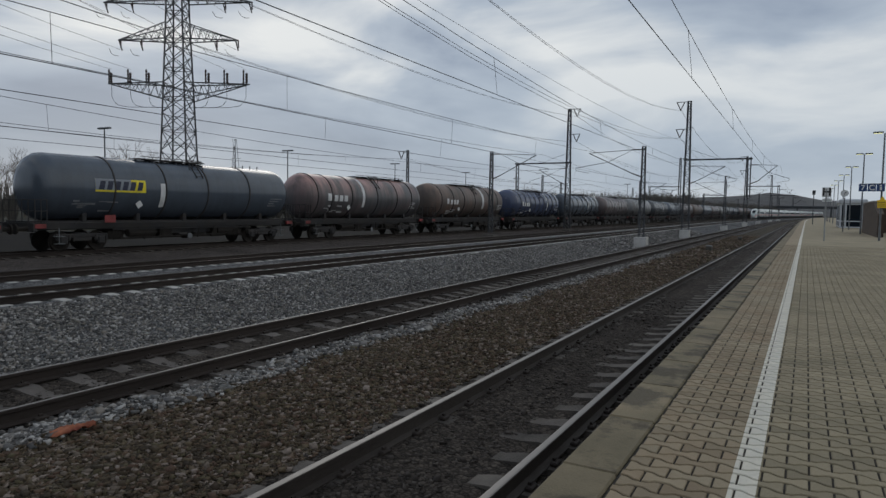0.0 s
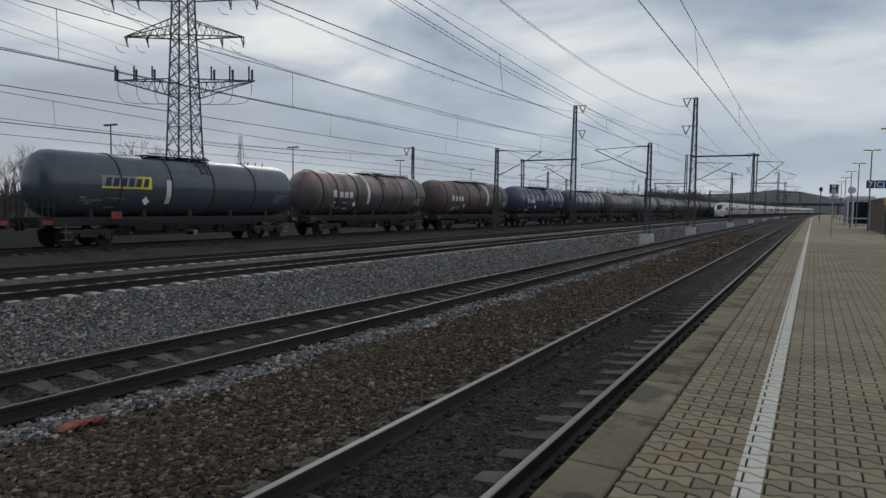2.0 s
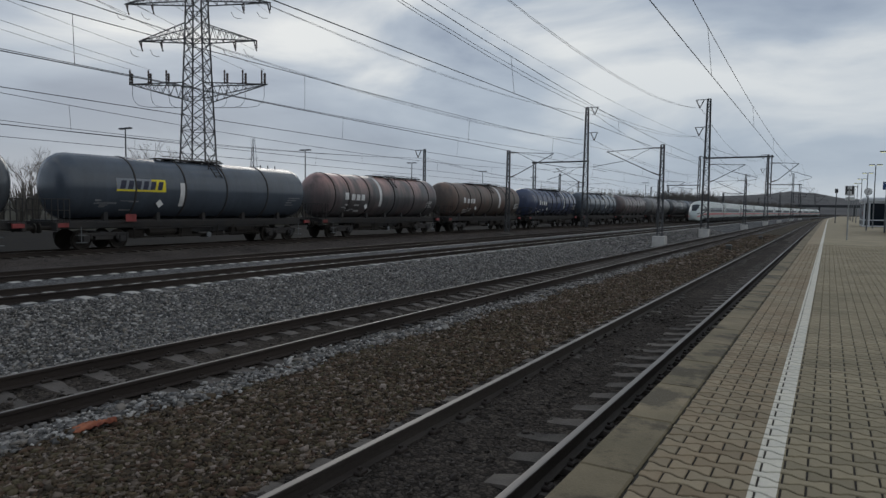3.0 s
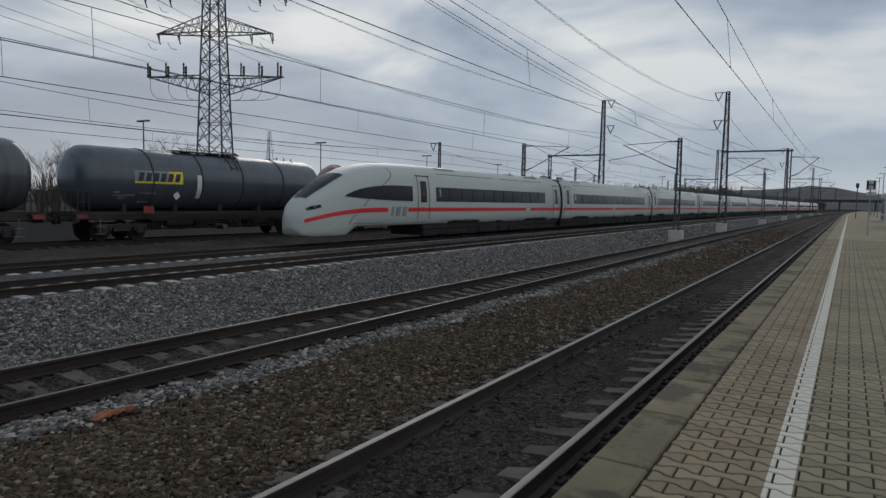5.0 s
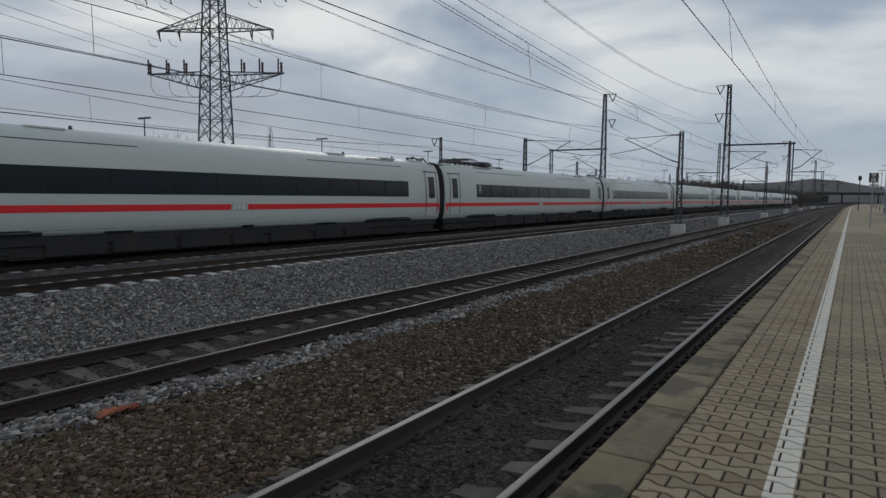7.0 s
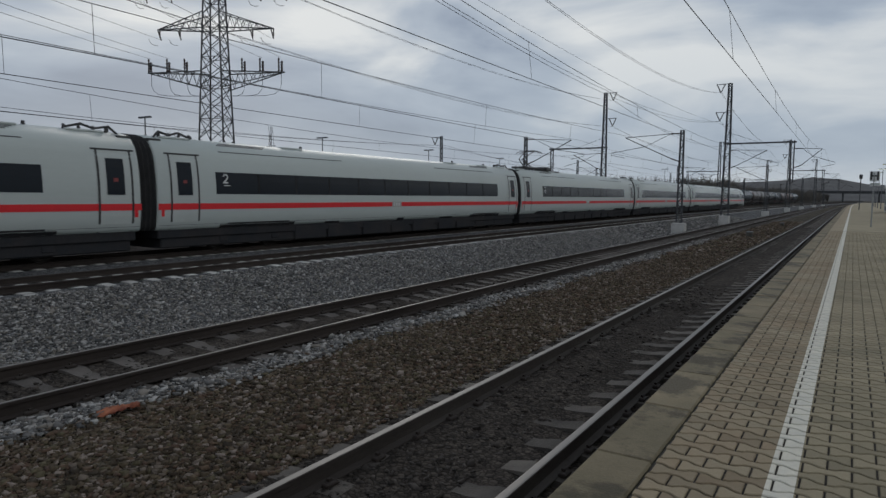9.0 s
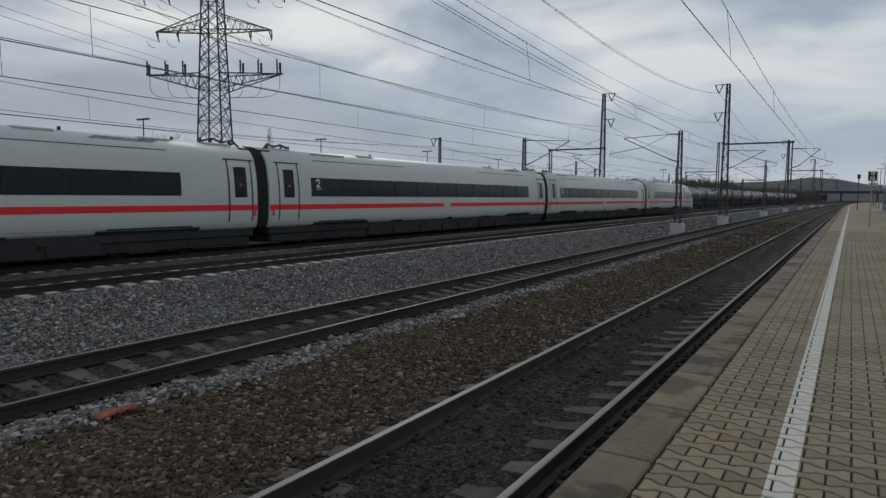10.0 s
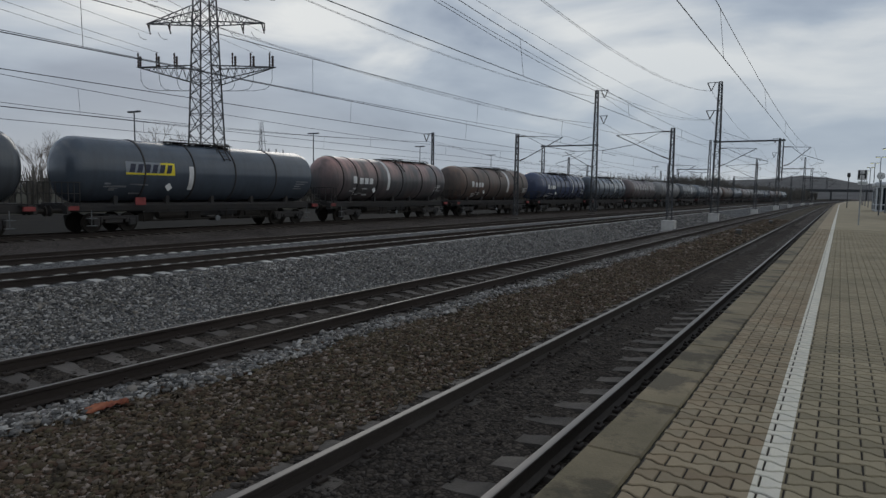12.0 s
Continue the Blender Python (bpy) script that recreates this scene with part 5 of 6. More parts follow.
def tank_paint(name, base, tint, stain, amount=0.7, rough=0.5, stain_scale=0.55, soot=0.45, pale_top=None):
    """Weathered tank paint: blotches, soot running down in streaks, and an upper half made paler by bleaching and
    painted-in sky sheen.
    """
    mt = material(name, base, rough=rough, tint=tint, scale=0.8, fine=18, var=0.12, bump=0.04, stain=stain, stain_amount=amount, stain_scale=stain_scale, stretch=(1, 1, 0.6), spec=0.5)
    nt = mt.node_tree
    n, l = nt.nodes.new, nt.links.new
    p = nt.nodes["Principled BSDF"]
    col = p.inputs["Base Color"].links[0].from_socket
    co = n("ShaderNodeTexCoord")
    oi = n("ShaderNodeObjectInfo")
    off = n("ShaderNodeVectorMath"); off.operation = "SCALE"
    off.inputs[0].default_value = (11.0, 53.0, 7.0)
    l(oi.outputs["Random"], off.inputs["Scale"])

    def streaks(stretch, lo, hi, top):
        mp = n("ShaderNodeMapping"); mp.inputs["Scale"].default_value = stretch
        l(co.outputs["Object"], mp.inputs[0]); l(off.outputs[0], mp.inputs["Location"])
        t = n("ShaderNodeTexNoise"); t.inputs["Scale"].default_value, t.inputs["Detail"].default_value = 1.0, 7
        t.inputs["Roughness"].default_value = 0.62
        l(mp.outputs[0], t.inputs["Vector"])
        r = n("ShaderNodeMapRange")
        r.inputs["From Min"].default_value, r.inputs["From Max"].default_value, r.inputs["To Max"].default_value = lo, hi, top
        l(t.outputs["Fac"], r.inputs["Value"])
        return r.outputs[0]

    def over(fac, colour, under):
        x = n("ShaderNodeMixRGB"); x.inputs["Color2"].default_value = (*colour, 1)
        l(fac, x.inputs["Fac"]); l(under, x.inputs["Color1"])
        return x.outputs[0]
    # upper half tinted paler: patchy bleaching plus the sky's reflection put into the colour
    if pale_top:
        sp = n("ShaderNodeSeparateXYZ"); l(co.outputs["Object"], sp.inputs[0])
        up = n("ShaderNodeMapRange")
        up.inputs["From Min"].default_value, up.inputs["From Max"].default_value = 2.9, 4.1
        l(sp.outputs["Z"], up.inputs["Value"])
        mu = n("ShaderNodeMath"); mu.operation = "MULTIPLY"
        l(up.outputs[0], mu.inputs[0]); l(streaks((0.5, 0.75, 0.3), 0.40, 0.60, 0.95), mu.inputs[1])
        col = over(mu.outputs[0], pale_top, col)
    col = over(streaks((0.6, 2.6, 0.16), 0.46, 0.74, soot), (0.022, 0.021, 0.021), col)
    l(col, p.inputs["Base Color"])
    return mt


def build_wagons():
    grey = tank_paint("tank_grey", (0.070, 0.086, 0.110), (0.060, 0.074, 0.094), (0.045, 0.053, 0.066), 0.4, 0.2, soot=0.2)
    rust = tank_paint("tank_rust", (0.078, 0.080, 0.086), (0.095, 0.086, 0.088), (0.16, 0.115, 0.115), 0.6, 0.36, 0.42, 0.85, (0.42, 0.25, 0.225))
    brown = tank_paint("tank_brown", (0.095, 0.078, 0.068), (0.075, 0.064, 0.058), (0.15, 0.085, 0.065), 0.7, 0.5, soot=0.6, pale_top=(0.19, 0.125, 0.10))
    navy = tank_paint("tank_navy", (0.05, 0.068, 0.135), (0.07, 0.085, 0.135), (0.04, 0.05, 0.08), 0.4, 0.24)
    dusk = tank_paint("tank_dark", (0.075, 0.085, 0.098), (0.06, 0.066, 0.074), (0.05, 0.05, 0.055), 0.5, 0.24, soot=0.5)
    blue = tank_paint("tank_blue_grey", (0.10, 0.125, 0.155), (0.085, 0.10, 0.125), (0.05, 0.055, 0.065), 0.5, 0.24, soot=0.5)
    plum = tank_paint("tank_plum", (0.11, 0.092, 0.095), (0.085, 0.075, 0.078), (0.13, 0.085, 0.075), 0.6, 0.30, soot=0.6, pale_top=(0.2, 0.15, 0.145))
    pale = tank_paint("tank_pale", (0.21, 0.215, 0.22), (0.15, 0.15, 0.152), (0.08, 0.07, 0.066), 0.7, 0.42, soot=0.8, pale_top=(0.36, 0.36, 0.36))
    pitch, first, ln = 16.9, 23.5, 16.9
    build_wagon(first - pitch, ln, dusk, "dark grey tank wagon with a plain end", 4)
    build_wagon(23.75, 17.5, grey, "slate grey tank wagon with a yellow name plate", (-4.4, -1.55, 1.15, 4.2), ring=(78, 124, -1.75, 0.28), sign="plate", deck=(-2.5, 1.7))
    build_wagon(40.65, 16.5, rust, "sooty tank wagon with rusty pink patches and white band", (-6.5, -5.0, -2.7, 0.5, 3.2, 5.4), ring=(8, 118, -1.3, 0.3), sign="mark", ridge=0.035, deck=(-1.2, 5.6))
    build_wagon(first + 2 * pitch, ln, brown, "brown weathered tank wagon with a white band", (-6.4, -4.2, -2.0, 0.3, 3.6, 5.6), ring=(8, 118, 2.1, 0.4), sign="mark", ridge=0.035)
    build_wagon(first + 3 * pitch, ln, navy, "dark blue tank wagon with shiny ribs", 9, ring=(30, 118, 2.6, 0.22), sign="mark", ridge=0.045)
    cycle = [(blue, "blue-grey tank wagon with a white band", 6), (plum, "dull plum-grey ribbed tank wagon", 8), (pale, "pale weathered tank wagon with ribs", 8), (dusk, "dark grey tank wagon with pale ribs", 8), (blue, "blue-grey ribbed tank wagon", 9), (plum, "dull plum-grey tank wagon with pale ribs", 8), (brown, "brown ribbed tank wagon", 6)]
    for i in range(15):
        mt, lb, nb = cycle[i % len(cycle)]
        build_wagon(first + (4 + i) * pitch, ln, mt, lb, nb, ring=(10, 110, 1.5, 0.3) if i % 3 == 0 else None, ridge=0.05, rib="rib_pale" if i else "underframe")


# ---------------------------------------------------------------- overhead line
def lattice(bm, z0, z1, w0, w1, d0, d1, step, t=0.07):
    """Two channels tied by short battens and diagonals: a latticed mast."""
    for s in (-1, 1):
        bar(bm, (s * w0 / 2, 0, z0), (s * w1 / 2, 0, z1), t, max(t, d0))
    n = max(2, int((z1 - z0) / step))
    for i in range(n + 1):
        z = z0 + (z1 - z0) * i / n
        w = w0 + (w1 - w0) * i / n
        for dy in (-d0 / 2, d0 / 2):
            bar(bm, (-w / 2, dy, z), (w / 2, dy, z), 0.05, 0.05)
            if i < n:
                z2 = z0 + (z1 - z0) * (i + 1) / n
                w2 = w0 + (w1 - w0) * (i + 1) / n
                k = 1 if i % 2 else -1
                bar(bm, (-k * w / 2, dy, z), (k * w2 / 2, dy, z2), 0.045, 0.045)


def insulator(bm, p, q, r=0.07, n=5):
    p, q = Vector(p), Vector(q)
    pts, rs = [], []
    for i in range(2 * n + 1):
        pts.append(p + (q - p) * (i / (2 * n)))
        rs.append(r if i % 2 else r * 0.55)
    tube(bm, pts, rs, 8)


def cantilever(parent, x_mast, x_tip, z_top, z_low, z_tip):
    """The swinging bracket that carries the wires; all in the mast's space."""
    s = 1 if x_tip > x_mast else -1
    a = x_mast + s * 0.15
    bm = bmesh.new()
    tube(bm, [(a + s * 0.75, 0, z_top), (x_tip, 0, z_tip)], 0.03, 6)
    tube(bm, [(a + s * 0.75, 0, z_low + 0.28), (x_tip, 0, z_tip)], 0.04, 6)
    k = 0.56
    mx, mz = a + s * 0.75 + (x_tip - a - s * 0.75) * k, z_low + 0.28 + (z_tip - z_low - 0.28) * k
    tube(bm, [(a + s * 0.8, 0, z_top - 0.02), (mx, 0, mz)], 0.02, 5)
    tube(bm, [(mx, 0, mz), (x_tip + s * 1.2, 0, 6.05)], 0.028, 6)
    tube(bm, [(x_tip + s * 1.2, 0, 6.05), (x_tip + s * 1.2, 0, 5.85), (x_tip + s * 0.0, 0, 5.58)], 0.018, 5)
    br = part("cantilever", bm, "mast_steel", parent, "dark tubular cantilever bracket")
    for z0, z1 in ((z_top, z_top), (z_low, z_low + 0.28)):
        bm = bmesh.new()
        insulator(bm, (a, 0, z0), (a + s * 0.75, 0, z1))
        part("insulator", bm, "insulator", br, "brown ribbed insulator")


def footing(parent, top=0.05, mat="footing_concrete"):
    bm = bmesh.new()
    box(bm, (0, 0, (top - 1.3) / 2), (1.05, 1.0, top + 1.3), bevel=0.03)
    part("footing", bm, mat, parent, "concrete footing")


def short_mast(x, y, tip, h=7.8, base=True):
    ms = thing("catenary_mast", "short latticed steel mast of the overhead line", "catenary mast", "masts of the overhead line", m=on_line(x, y))
    bm = bmesh.new()
    lattice(bm, 0.0, h, 0.42, 0.24, 0.14, 0.1, 0.55)
    part("lattice", bm, "mast_steel", ms)
    footing(ms, 0.02 if base else -0.25, "footing_concrete" if base else "platform_wall")
    if tip is not None:
        cantilever(ms, 0, tip - x, 7.55, 5.2, 7.35)
    return ms


def feeder_arm(ms, z, s):
    bm = bmesh.new()
    bar(bm, (0, 0, z), (s * 1.45, 0, z), 0.07)
    arm = part("feeder_arm", bm, "mast_steel", ms, "arm with two hanging insulators")
    for k in (1.38, 0.55):
        bm = bmesh.new()
        insulator(bm, (s * k, 0, z - 0.03), (s * 0.98, 0, z - 0.95), 0.075)
        part("insulator", bm, "insulator", arm, "brown ribbed insulator")


def tall_mast(x, y, arm, beam_to, tips, tall=15.1):
    ms = thing("catenary_mast", "tall latticed mast with feeder arms and cross beam", "catenary mast", "masts of the overhead line", m=on_line(x, y))
    bm = bmesh.new()
    lattice(bm, 0.0, tall, 0.78, 0.30, 0.2, 0.14, 0.6, 0.09)
    part("lattice", bm, "mast_steel", ms)
    footing(ms, 0.15 if x > -20 else -0.25, "footing_concrete" if x > -20 else "platform_wall")
    for z in (tall - 0.05, tall - 3.2):
        feeder_arm(ms, z, arm)
    if beam_to is not None:
        bx = beam_to - x
        s = 1 if bx > 0 else -1
        bm = bmesh.new()
        for dy in (-0.12, 0.12):
            bar(bm, (-s * 0.4, dy, 8.32), (bx + s * 0.35, dy, 8.32), 0.09, 0.16)
        bar(bm, (0, 0, 9.6), (bx * 0.5, 0, 8.4), 0.03)
        beam = part("cross_beam", bm, "mast_steel", ms, "horizontal beam over the tracks")
        bm = bmesh.new()
        for v in lattice_at(bx, 4.0, 8.5):
            bar(bm, *v)
        part("drop_post", bm, "mast_steel", beam, "latticed post hanging from the beam")
        for t in tips:
            cantilever(beam, 0 if 0 < (t - x) / bx < 1 else bx, t - x, 7.6, 5.5, 7.5)
    return ms


def lattice_at(x, z0, z1):
    out = []
    for s in (-0.17, 0.17):
        out.append(((x + s, 0, z0), (x + s, 0, z1), 0.09, 0.12))
    n = 8
    for i in range(n):
        a, b = z0 + (z1 - z0) * i / n, z0 + (z1 - z0) * (i + 1) / n
        k = 0.17 if i % 2 else -0.17
        out.append(((x - k, 0, a), (x + k, 0, b), 0.05, 0.05))
    return out


def build_masts():
    for y in (57.0, 121.0, 200.0, 280.0):
        short_mast(-12.4, y, -17.2)
        short_mast(-26.8, y, -22.2, base=False)
    for y in (80.0, 162.0, 244.0):
        tall_mast(-12.4, y, -1, -5.85, (-3.03, -8.3))
        tall_mast(-26.8, y, 1, -33.8, (-30.8,))
    ms = thing("catenary_mast", "slim mast with a feeder arm far in the yard", "catenary mast", "masts of the overhead line", m=pose(-44.6, 69.8, 0))
    bm = bmesh.new()
    lattice(bm, -0.3, 9.6, 0.4, 0.26, 0.14, 0.1, 0.6)
    part("lattice", bm, "mast_steel", ms)
    feeder_arm(ms, 9.5, -1)
    for x, y in ((-44.6, 118.0), (-44.6, 190.0), (-52.0, 150.0)):
        ms = thing("catenary_mast", "slim latticed mast far in the yard", "catenary mast", "masts of the overhead line", m=on_line(x, y))
        bm = bmesh.new()
        lattice(bm, -0.3, 9.0, 0.4, 0.26, 0.14, 0.1, 0.6)
        part("lattice", bm, "mast_steel", ms)
        cantilever(ms, 0, 4.0, 7.6, 5.4, 7.4)


def sag_line(xa, za, xb, zb, ya, yb, sag, n=14):
    pts = []
    for i in range(n + 1):
        k = i / n
        y = ya + (yb - ya) * k
        pts.append((xa + (xb - xa) * k + bend(y), y, za + (zb - za) * k - sag * 4 * k * (1 - k)))
    return pts


def overhead_wire(x, supports, z_mess, sag, drop_at, label, r=0.012, contact=5.5):
    """A contact wire with its messenger and droppers over one track."""
    line = thing("overhead_line", label, "overhead line", "wires over the tracks")
    bm = bmesh.new()
    for i, (a, b) in enumerate(zip(supports, supports[1:])):
        st = -0.2 if i % 2 else 0.2
        tube(bm, sag_line(x + st, contact, x - st, contact, a, b, 0.02, 8), r, 5)
    part("contact_wire", bm, "wire", line)
    bm = bmesh.new()
    for a, b in zip(supports, supports[1:]):
        tube(bm, sag_line(x, z_mess, x, z_mess, a, b, sag), r * 0.9, 5)
    part("messenger_wire", bm, "wire", line)
    for i, (a, b) in enumerate(zip(supports, supports[1:])):
        st = -0.2 if i % 2 else 0.2
        for y in drop_at if i == 0 else [a + 10, a + 22, a + 34, a + 46, a + 58]:
            if a < y < b:
                k = (y - a) / (b - a)
                bm = bmesh.new()
                tube(bm, [(x + st - 2 * st * k + bend(y), y, contact), (x + bend(y), y, z_mess - sag * 4 * k * (1 - k))], r * 0.6, 4)
                part("dropper", bm, "wire", line)


def feeder(x, z, ys, sag, label, r=0.011):
    bm = bmesh.new()
    for a, b in zip(ys, ys[1:]):
        tube(bm, sag_line(x, z, x, z, a, b, sag), r, 5)
    ob = part("feeder_cable", bm, "wire")
    tagged(ob, label, "cable", "feeder cables on the masts")


def build_wires():
    far1, far3 = [4.0, 80.0, 162.0, 244.0, 326.0], [-19.0, 57.0, 121.0, 200.0, 280.0]
    drops = [6.1, 17.1, 28.1, 39.1, 50.1, 61.1, 72.1]
    overhead_wire(-2.75, far1, 7.4, 1.25, drops, "contact and messenger wire over the platform track", 0.009, 5.52)
    overhead_wire(-8.03, far1, 7.4, 1.5, drops, "contact and messenger wire over the second track", 0.010)
    overhead_wire(-16.4, far3, 7.35, 0.5, [-2, 9.3, 17.6, 30, 42], "contact and messenger wire over a through track", 0.014, 5.64)
    overhead_wire(-21.6, far3, 7.35, 0.6, [-2, 9.5, 26, 38], "contact and messenger wire over the express track", 0.014, 5.66)
    overhead_wire(-30.6, far1, 7.4, 1.2, drops, "contact and messenger wire over the freight track", 0.015)
    overhead_wire(-36.0, far3, 7.3, 1.2, [10, 24, 40], "contact and messenger wire over a yard track", 0.015)
    spans = [4.0, 80.0, 162.0, 244.0]
    for x, z, sags in ((-13.38, 14.1, (2.42, 2.62)), (-13.38, 10.9, (2.12, 2.42)), (-25.82, 14.1, (1.72, 1.84)), (-25.82, 10.9, (1.48, 1.60))):
        for k, sag in enumerate(sags):
            feeder(x + 0.12 * k, z, spans, sag, "sagging feeder cable carried by tall masts")
    feeder(-12.4, 10.35, spans, 1.1, "thin earth cable along the masts", 0.008)
    feeder(-45.4, 8.5, [-10.0, 69.8, 150.0], 1.2, "thin cable far in the yard", 0.018)


# ---------------------------------------------------------------- power pylon
def build_pylon():
    ang = math.degrees(math.atan2(7.7, 15.4))
    py = thing("power_pylon", "grey latticed steel power pylon with three crossarms", "power pylon", m=pose(-65.8, 52.2, -0.3, 0, 0, ang))

    def half(z):
        return float(np.interp(z, [0, 7.5, 24, 36], [1.98, 1.55, 1.0, 0.7]))
    levels = [0, 3.2, 6.2, 8.9, 11.3, 13.4, 15.2, 16.9, 18.6, 20.3, 22.0, 23.6, 25.2, 26.7, 28.2, 30, 32, 34]
    corners = [(-1, -1), (1, -1), (1, 1), (-1, 1)]
    for a, b in corners:
        bm = bmesh.new()
        tube(bm, [(a * half(z), b * half(z), z) for z in levels], 0.11, 4)
        part("leg", bm, "mast_steel", py)
    bm = bmesh.new()
    for i, (z0, z1) in enumerate(zip(levels, levels[1:])):
        for k in range(4):
            (a, b), (c, d) = corners[k], corners[(k + 1) % 4]
            h0, h1 = half(z0), half(z1)
            bar(bm, (a * h0, b * h0, z0), (c * h1, d * h1, z1), 0.075)
            bar(bm, (c * h0, d * h0, z0), (a * h1, b * h1, z1), 0.075)
            if i % 2 == 0:
                bar(bm, (a * h0, b * h0, z0), (c * h0, d * h0, z0), 0.07)
    part("bracing", bm, "mast_steel", py, "crossed angle-iron bracing")
    # crossarms: the lowest hangs below its chord, the upper two rise over theirs
    for z, reach, rise, low in ((16.9, 8.6, -1.9, True), (22.0, 7.3, 1.9, False), (26.4, 9.0, 1.9, False)):
        bm = bmesh.new()
        for s in (-1, 1):
            h = half(z)
            n = 7
            for b in (-1, 1):
                bar(bm, (s * h, b * h, z), (s * reach, 0, z), 0.12)
                bar(bm, (s * half(z + rise), b * half(z + rise), z + rise), (s * reach, 0, z), 0.10)
                for i in range(n):
                    k0, k1 = i / n, (i + 0.5) / n

                    def chord(k, up):
                        zz = z + rise * up
                        return Vector((s * (half(zz) + (reach - half(zz)) * k), b * half(zz) * (1 - k), zz + (z - zz) * k))
                    bar(bm, chord(k0, 0), chord(k1, 1), 0.05)
                    bar(bm, chord(k1, 1), chord((i + 1) / n, 0), 0.05)
            for i in range(6):
                k = i / 6
                x = s * (h + (reach - h) * k)
                bar(bm, (x, -h * (1 - k), z), (x, h * (1 - k), z), 0.05)
        arm = part("crossarm", bm, "mast_steel", py, "latticed crossarm")
        for s in (-1, 1):
            for k in (0.42, 0.68, 0.95) if low else (0.62, 0.97):
                x = s * reach * k
                bm = bmesh.new()
                if low:
                    insulator(bm, (x - 0.3, 0, z), (x - 0.3, 0, z + 1.7), 0.13, 4)
                    insulator(bm, (x + 0.25, -0.5, z), (x + 0.25, -0.5, z + 1.2), 0.18, 4)
                else:
                    insulator(bm, (x - 0.2, 0.2, z), (x, 0.5, z - 1.1), 0.1, 4)
                    insulator(bm, (x + 0.25, -0.2, z), (x + 0.4, -0.5, z - 1.0), 0.1, 4)
                part("insulator", bm, "insulator", arm, "dark ribbed insulator")
                bm = bmesh.new()
                if low:
                    pts = [(x, 0, z), (x, 0, z - 1.5), (x * 0.97, 0, z - 2.1), (x * 0.9, 0, z - 2.55), (x * 0.75, 0, z - 2.75), (s * half(z), 0, z - 2.8)]
                else:
                    pts = [(x - 1.6, 0.5, z - 0.9), (x - 1.2, 0.3, z - 1.5), (x - 0.6, 0, z - 1.8), (x, -0.4, z - 1.9)]
                tube(bm, pts, 0.03, 5)
                part("jumper", bm, "wire", arm)
    # thin power lines that leave the tower on both sides
    for s in (-1, 1):
        for z, k in ((18.6, 8.2), (18.6, 5.8), (20.9, 7.0), (25.3, 8.7), (25.3, 5.6)):
            bm = bmesh.new()
            pts = []
            for i in range(13):
                q = i / 12
                pts.append((s * k, -150 * q, z - 14 * q * (1 - q) + 6 * q))
            tube(bm, pts, 0.02, 4)
            part("power_line", bm, "wire", py)
    # a smaller tower far behind
    fp = thing("power_pylon", "small distant latticed pylon behind the yard", "power pylon", m=pose(-230, 213, 0))
    bm = bmesh.new()
    for a, b in corners:
        bar(bm, (a * 2.2, b * 2.2, 0), (a * 0.3, b * 0.3, 33), 0.14)
    for z, r in ((20, 4.2), (24, 3.2)):
        bar(bm, (-r, 0, z), (r, 0, z), 0.16)
    for i in range(9):
        h0, h1 = 2.2 - 0.2 * i, 2.0 - 0.2 * i
        bar(bm, (-h0, -h0, i * 3.3), (h1, -h1, i * 3.3 + 3.3), 0.14)
        bar(bm, (h0, -h0, i * 3.3), (-h1, -h1, i * 3.3 + 3.3), 0.14)
    part("lattice", bm, "mast_steel", fp)


# ---------------------------------------------------------------- lamps
def yard_lamp(x, y, z_top=12.0):
    lp = thing("yard_lamp", "tall grey yard lamp with two flat heads", "lamp post", "lamp posts of the freight yard", m=on_line(x, y))
    bm = bmesh.new()
    tube(bm, [(0, 0, -0.3), (0, 0, z_top)], [0.14, 0.08], 8)
    part("pole", bm, "zinc", lp)
    for s in (-1, 1):
        bm = bmesh.new()
        box(bm, (s * 0.68, 0, z_top + 0.05), (1.1, 0.45, 0.22), bevel=0.06)
        part("lamp_head", bm, "zinc", lp)
    bm = bmesh.new()
    bar(bm, (-0.3, 0, z_top), (0.3, 0, z_top), 0.08)
    part("bracket", bm, "zinc", lp)


def platform_lamp(x, y):
    lp = thing("platform_lamp", "slim grey platform lamp with two flat heads", "lamp post", "lamp posts along the platform", m=on_line(x, y, PLATFORM_TOP))
    bm = bmesh.new()
    tube(bm, [(0, 0, -0.02), (0, 0, 1.0), (0, 0, 6.0)], [0.065, 0.055, 0.04], 10)
    part("pole", bm, "zinc", lp)
    for s in (-1, 1):
        bm = bmesh.new()
        box(bm, (s * 0.30, 0, 6.05), (0.5, 0.24, 0.09), bevel=0.03)
        head = part("lamp_head", bm, "zinc", lp)
        bm = bmesh.new()
        box(bm, (s * 0.32, 0, 5.995), (0.38, 0.18, 0.02))
        part("lamp_glass", bm, LAMP_GLOW, head, "lit yellowish lamp glass")


def glow(name, col, strength):
    mt = bpy.data.materials.new(name)
    mt.use_nodes = True
    p = mt.node_tree.nodes["Principled BSDF"]
    p.inputs["Base Color"].default_value = (*col, 1)
    p.inputs["Emission Color"].default_value = (*col, 1)
    p.inputs["Emission Strength"].default_value = strength
    return mt


LAMP_GLOW = glow("lamp_glow", (0.95, 0.95, 0.5), 0.7)


def text_on(body, size, parent, name, mat, m, label):
    cu = bpy.data.curves.new(name, "FONT")
    cu.body, cu.size, cu.extrude, cu.offset = body, size, 0.003, size * 0.025
    cu.align_x, cu.align_y = "CENTER", "CENTER"
    ob = new(name, cu)
    cu.materials.append(M[mat])
    ob.parent = parent
    ob.matrix_basis = m
    ob["label"] = label


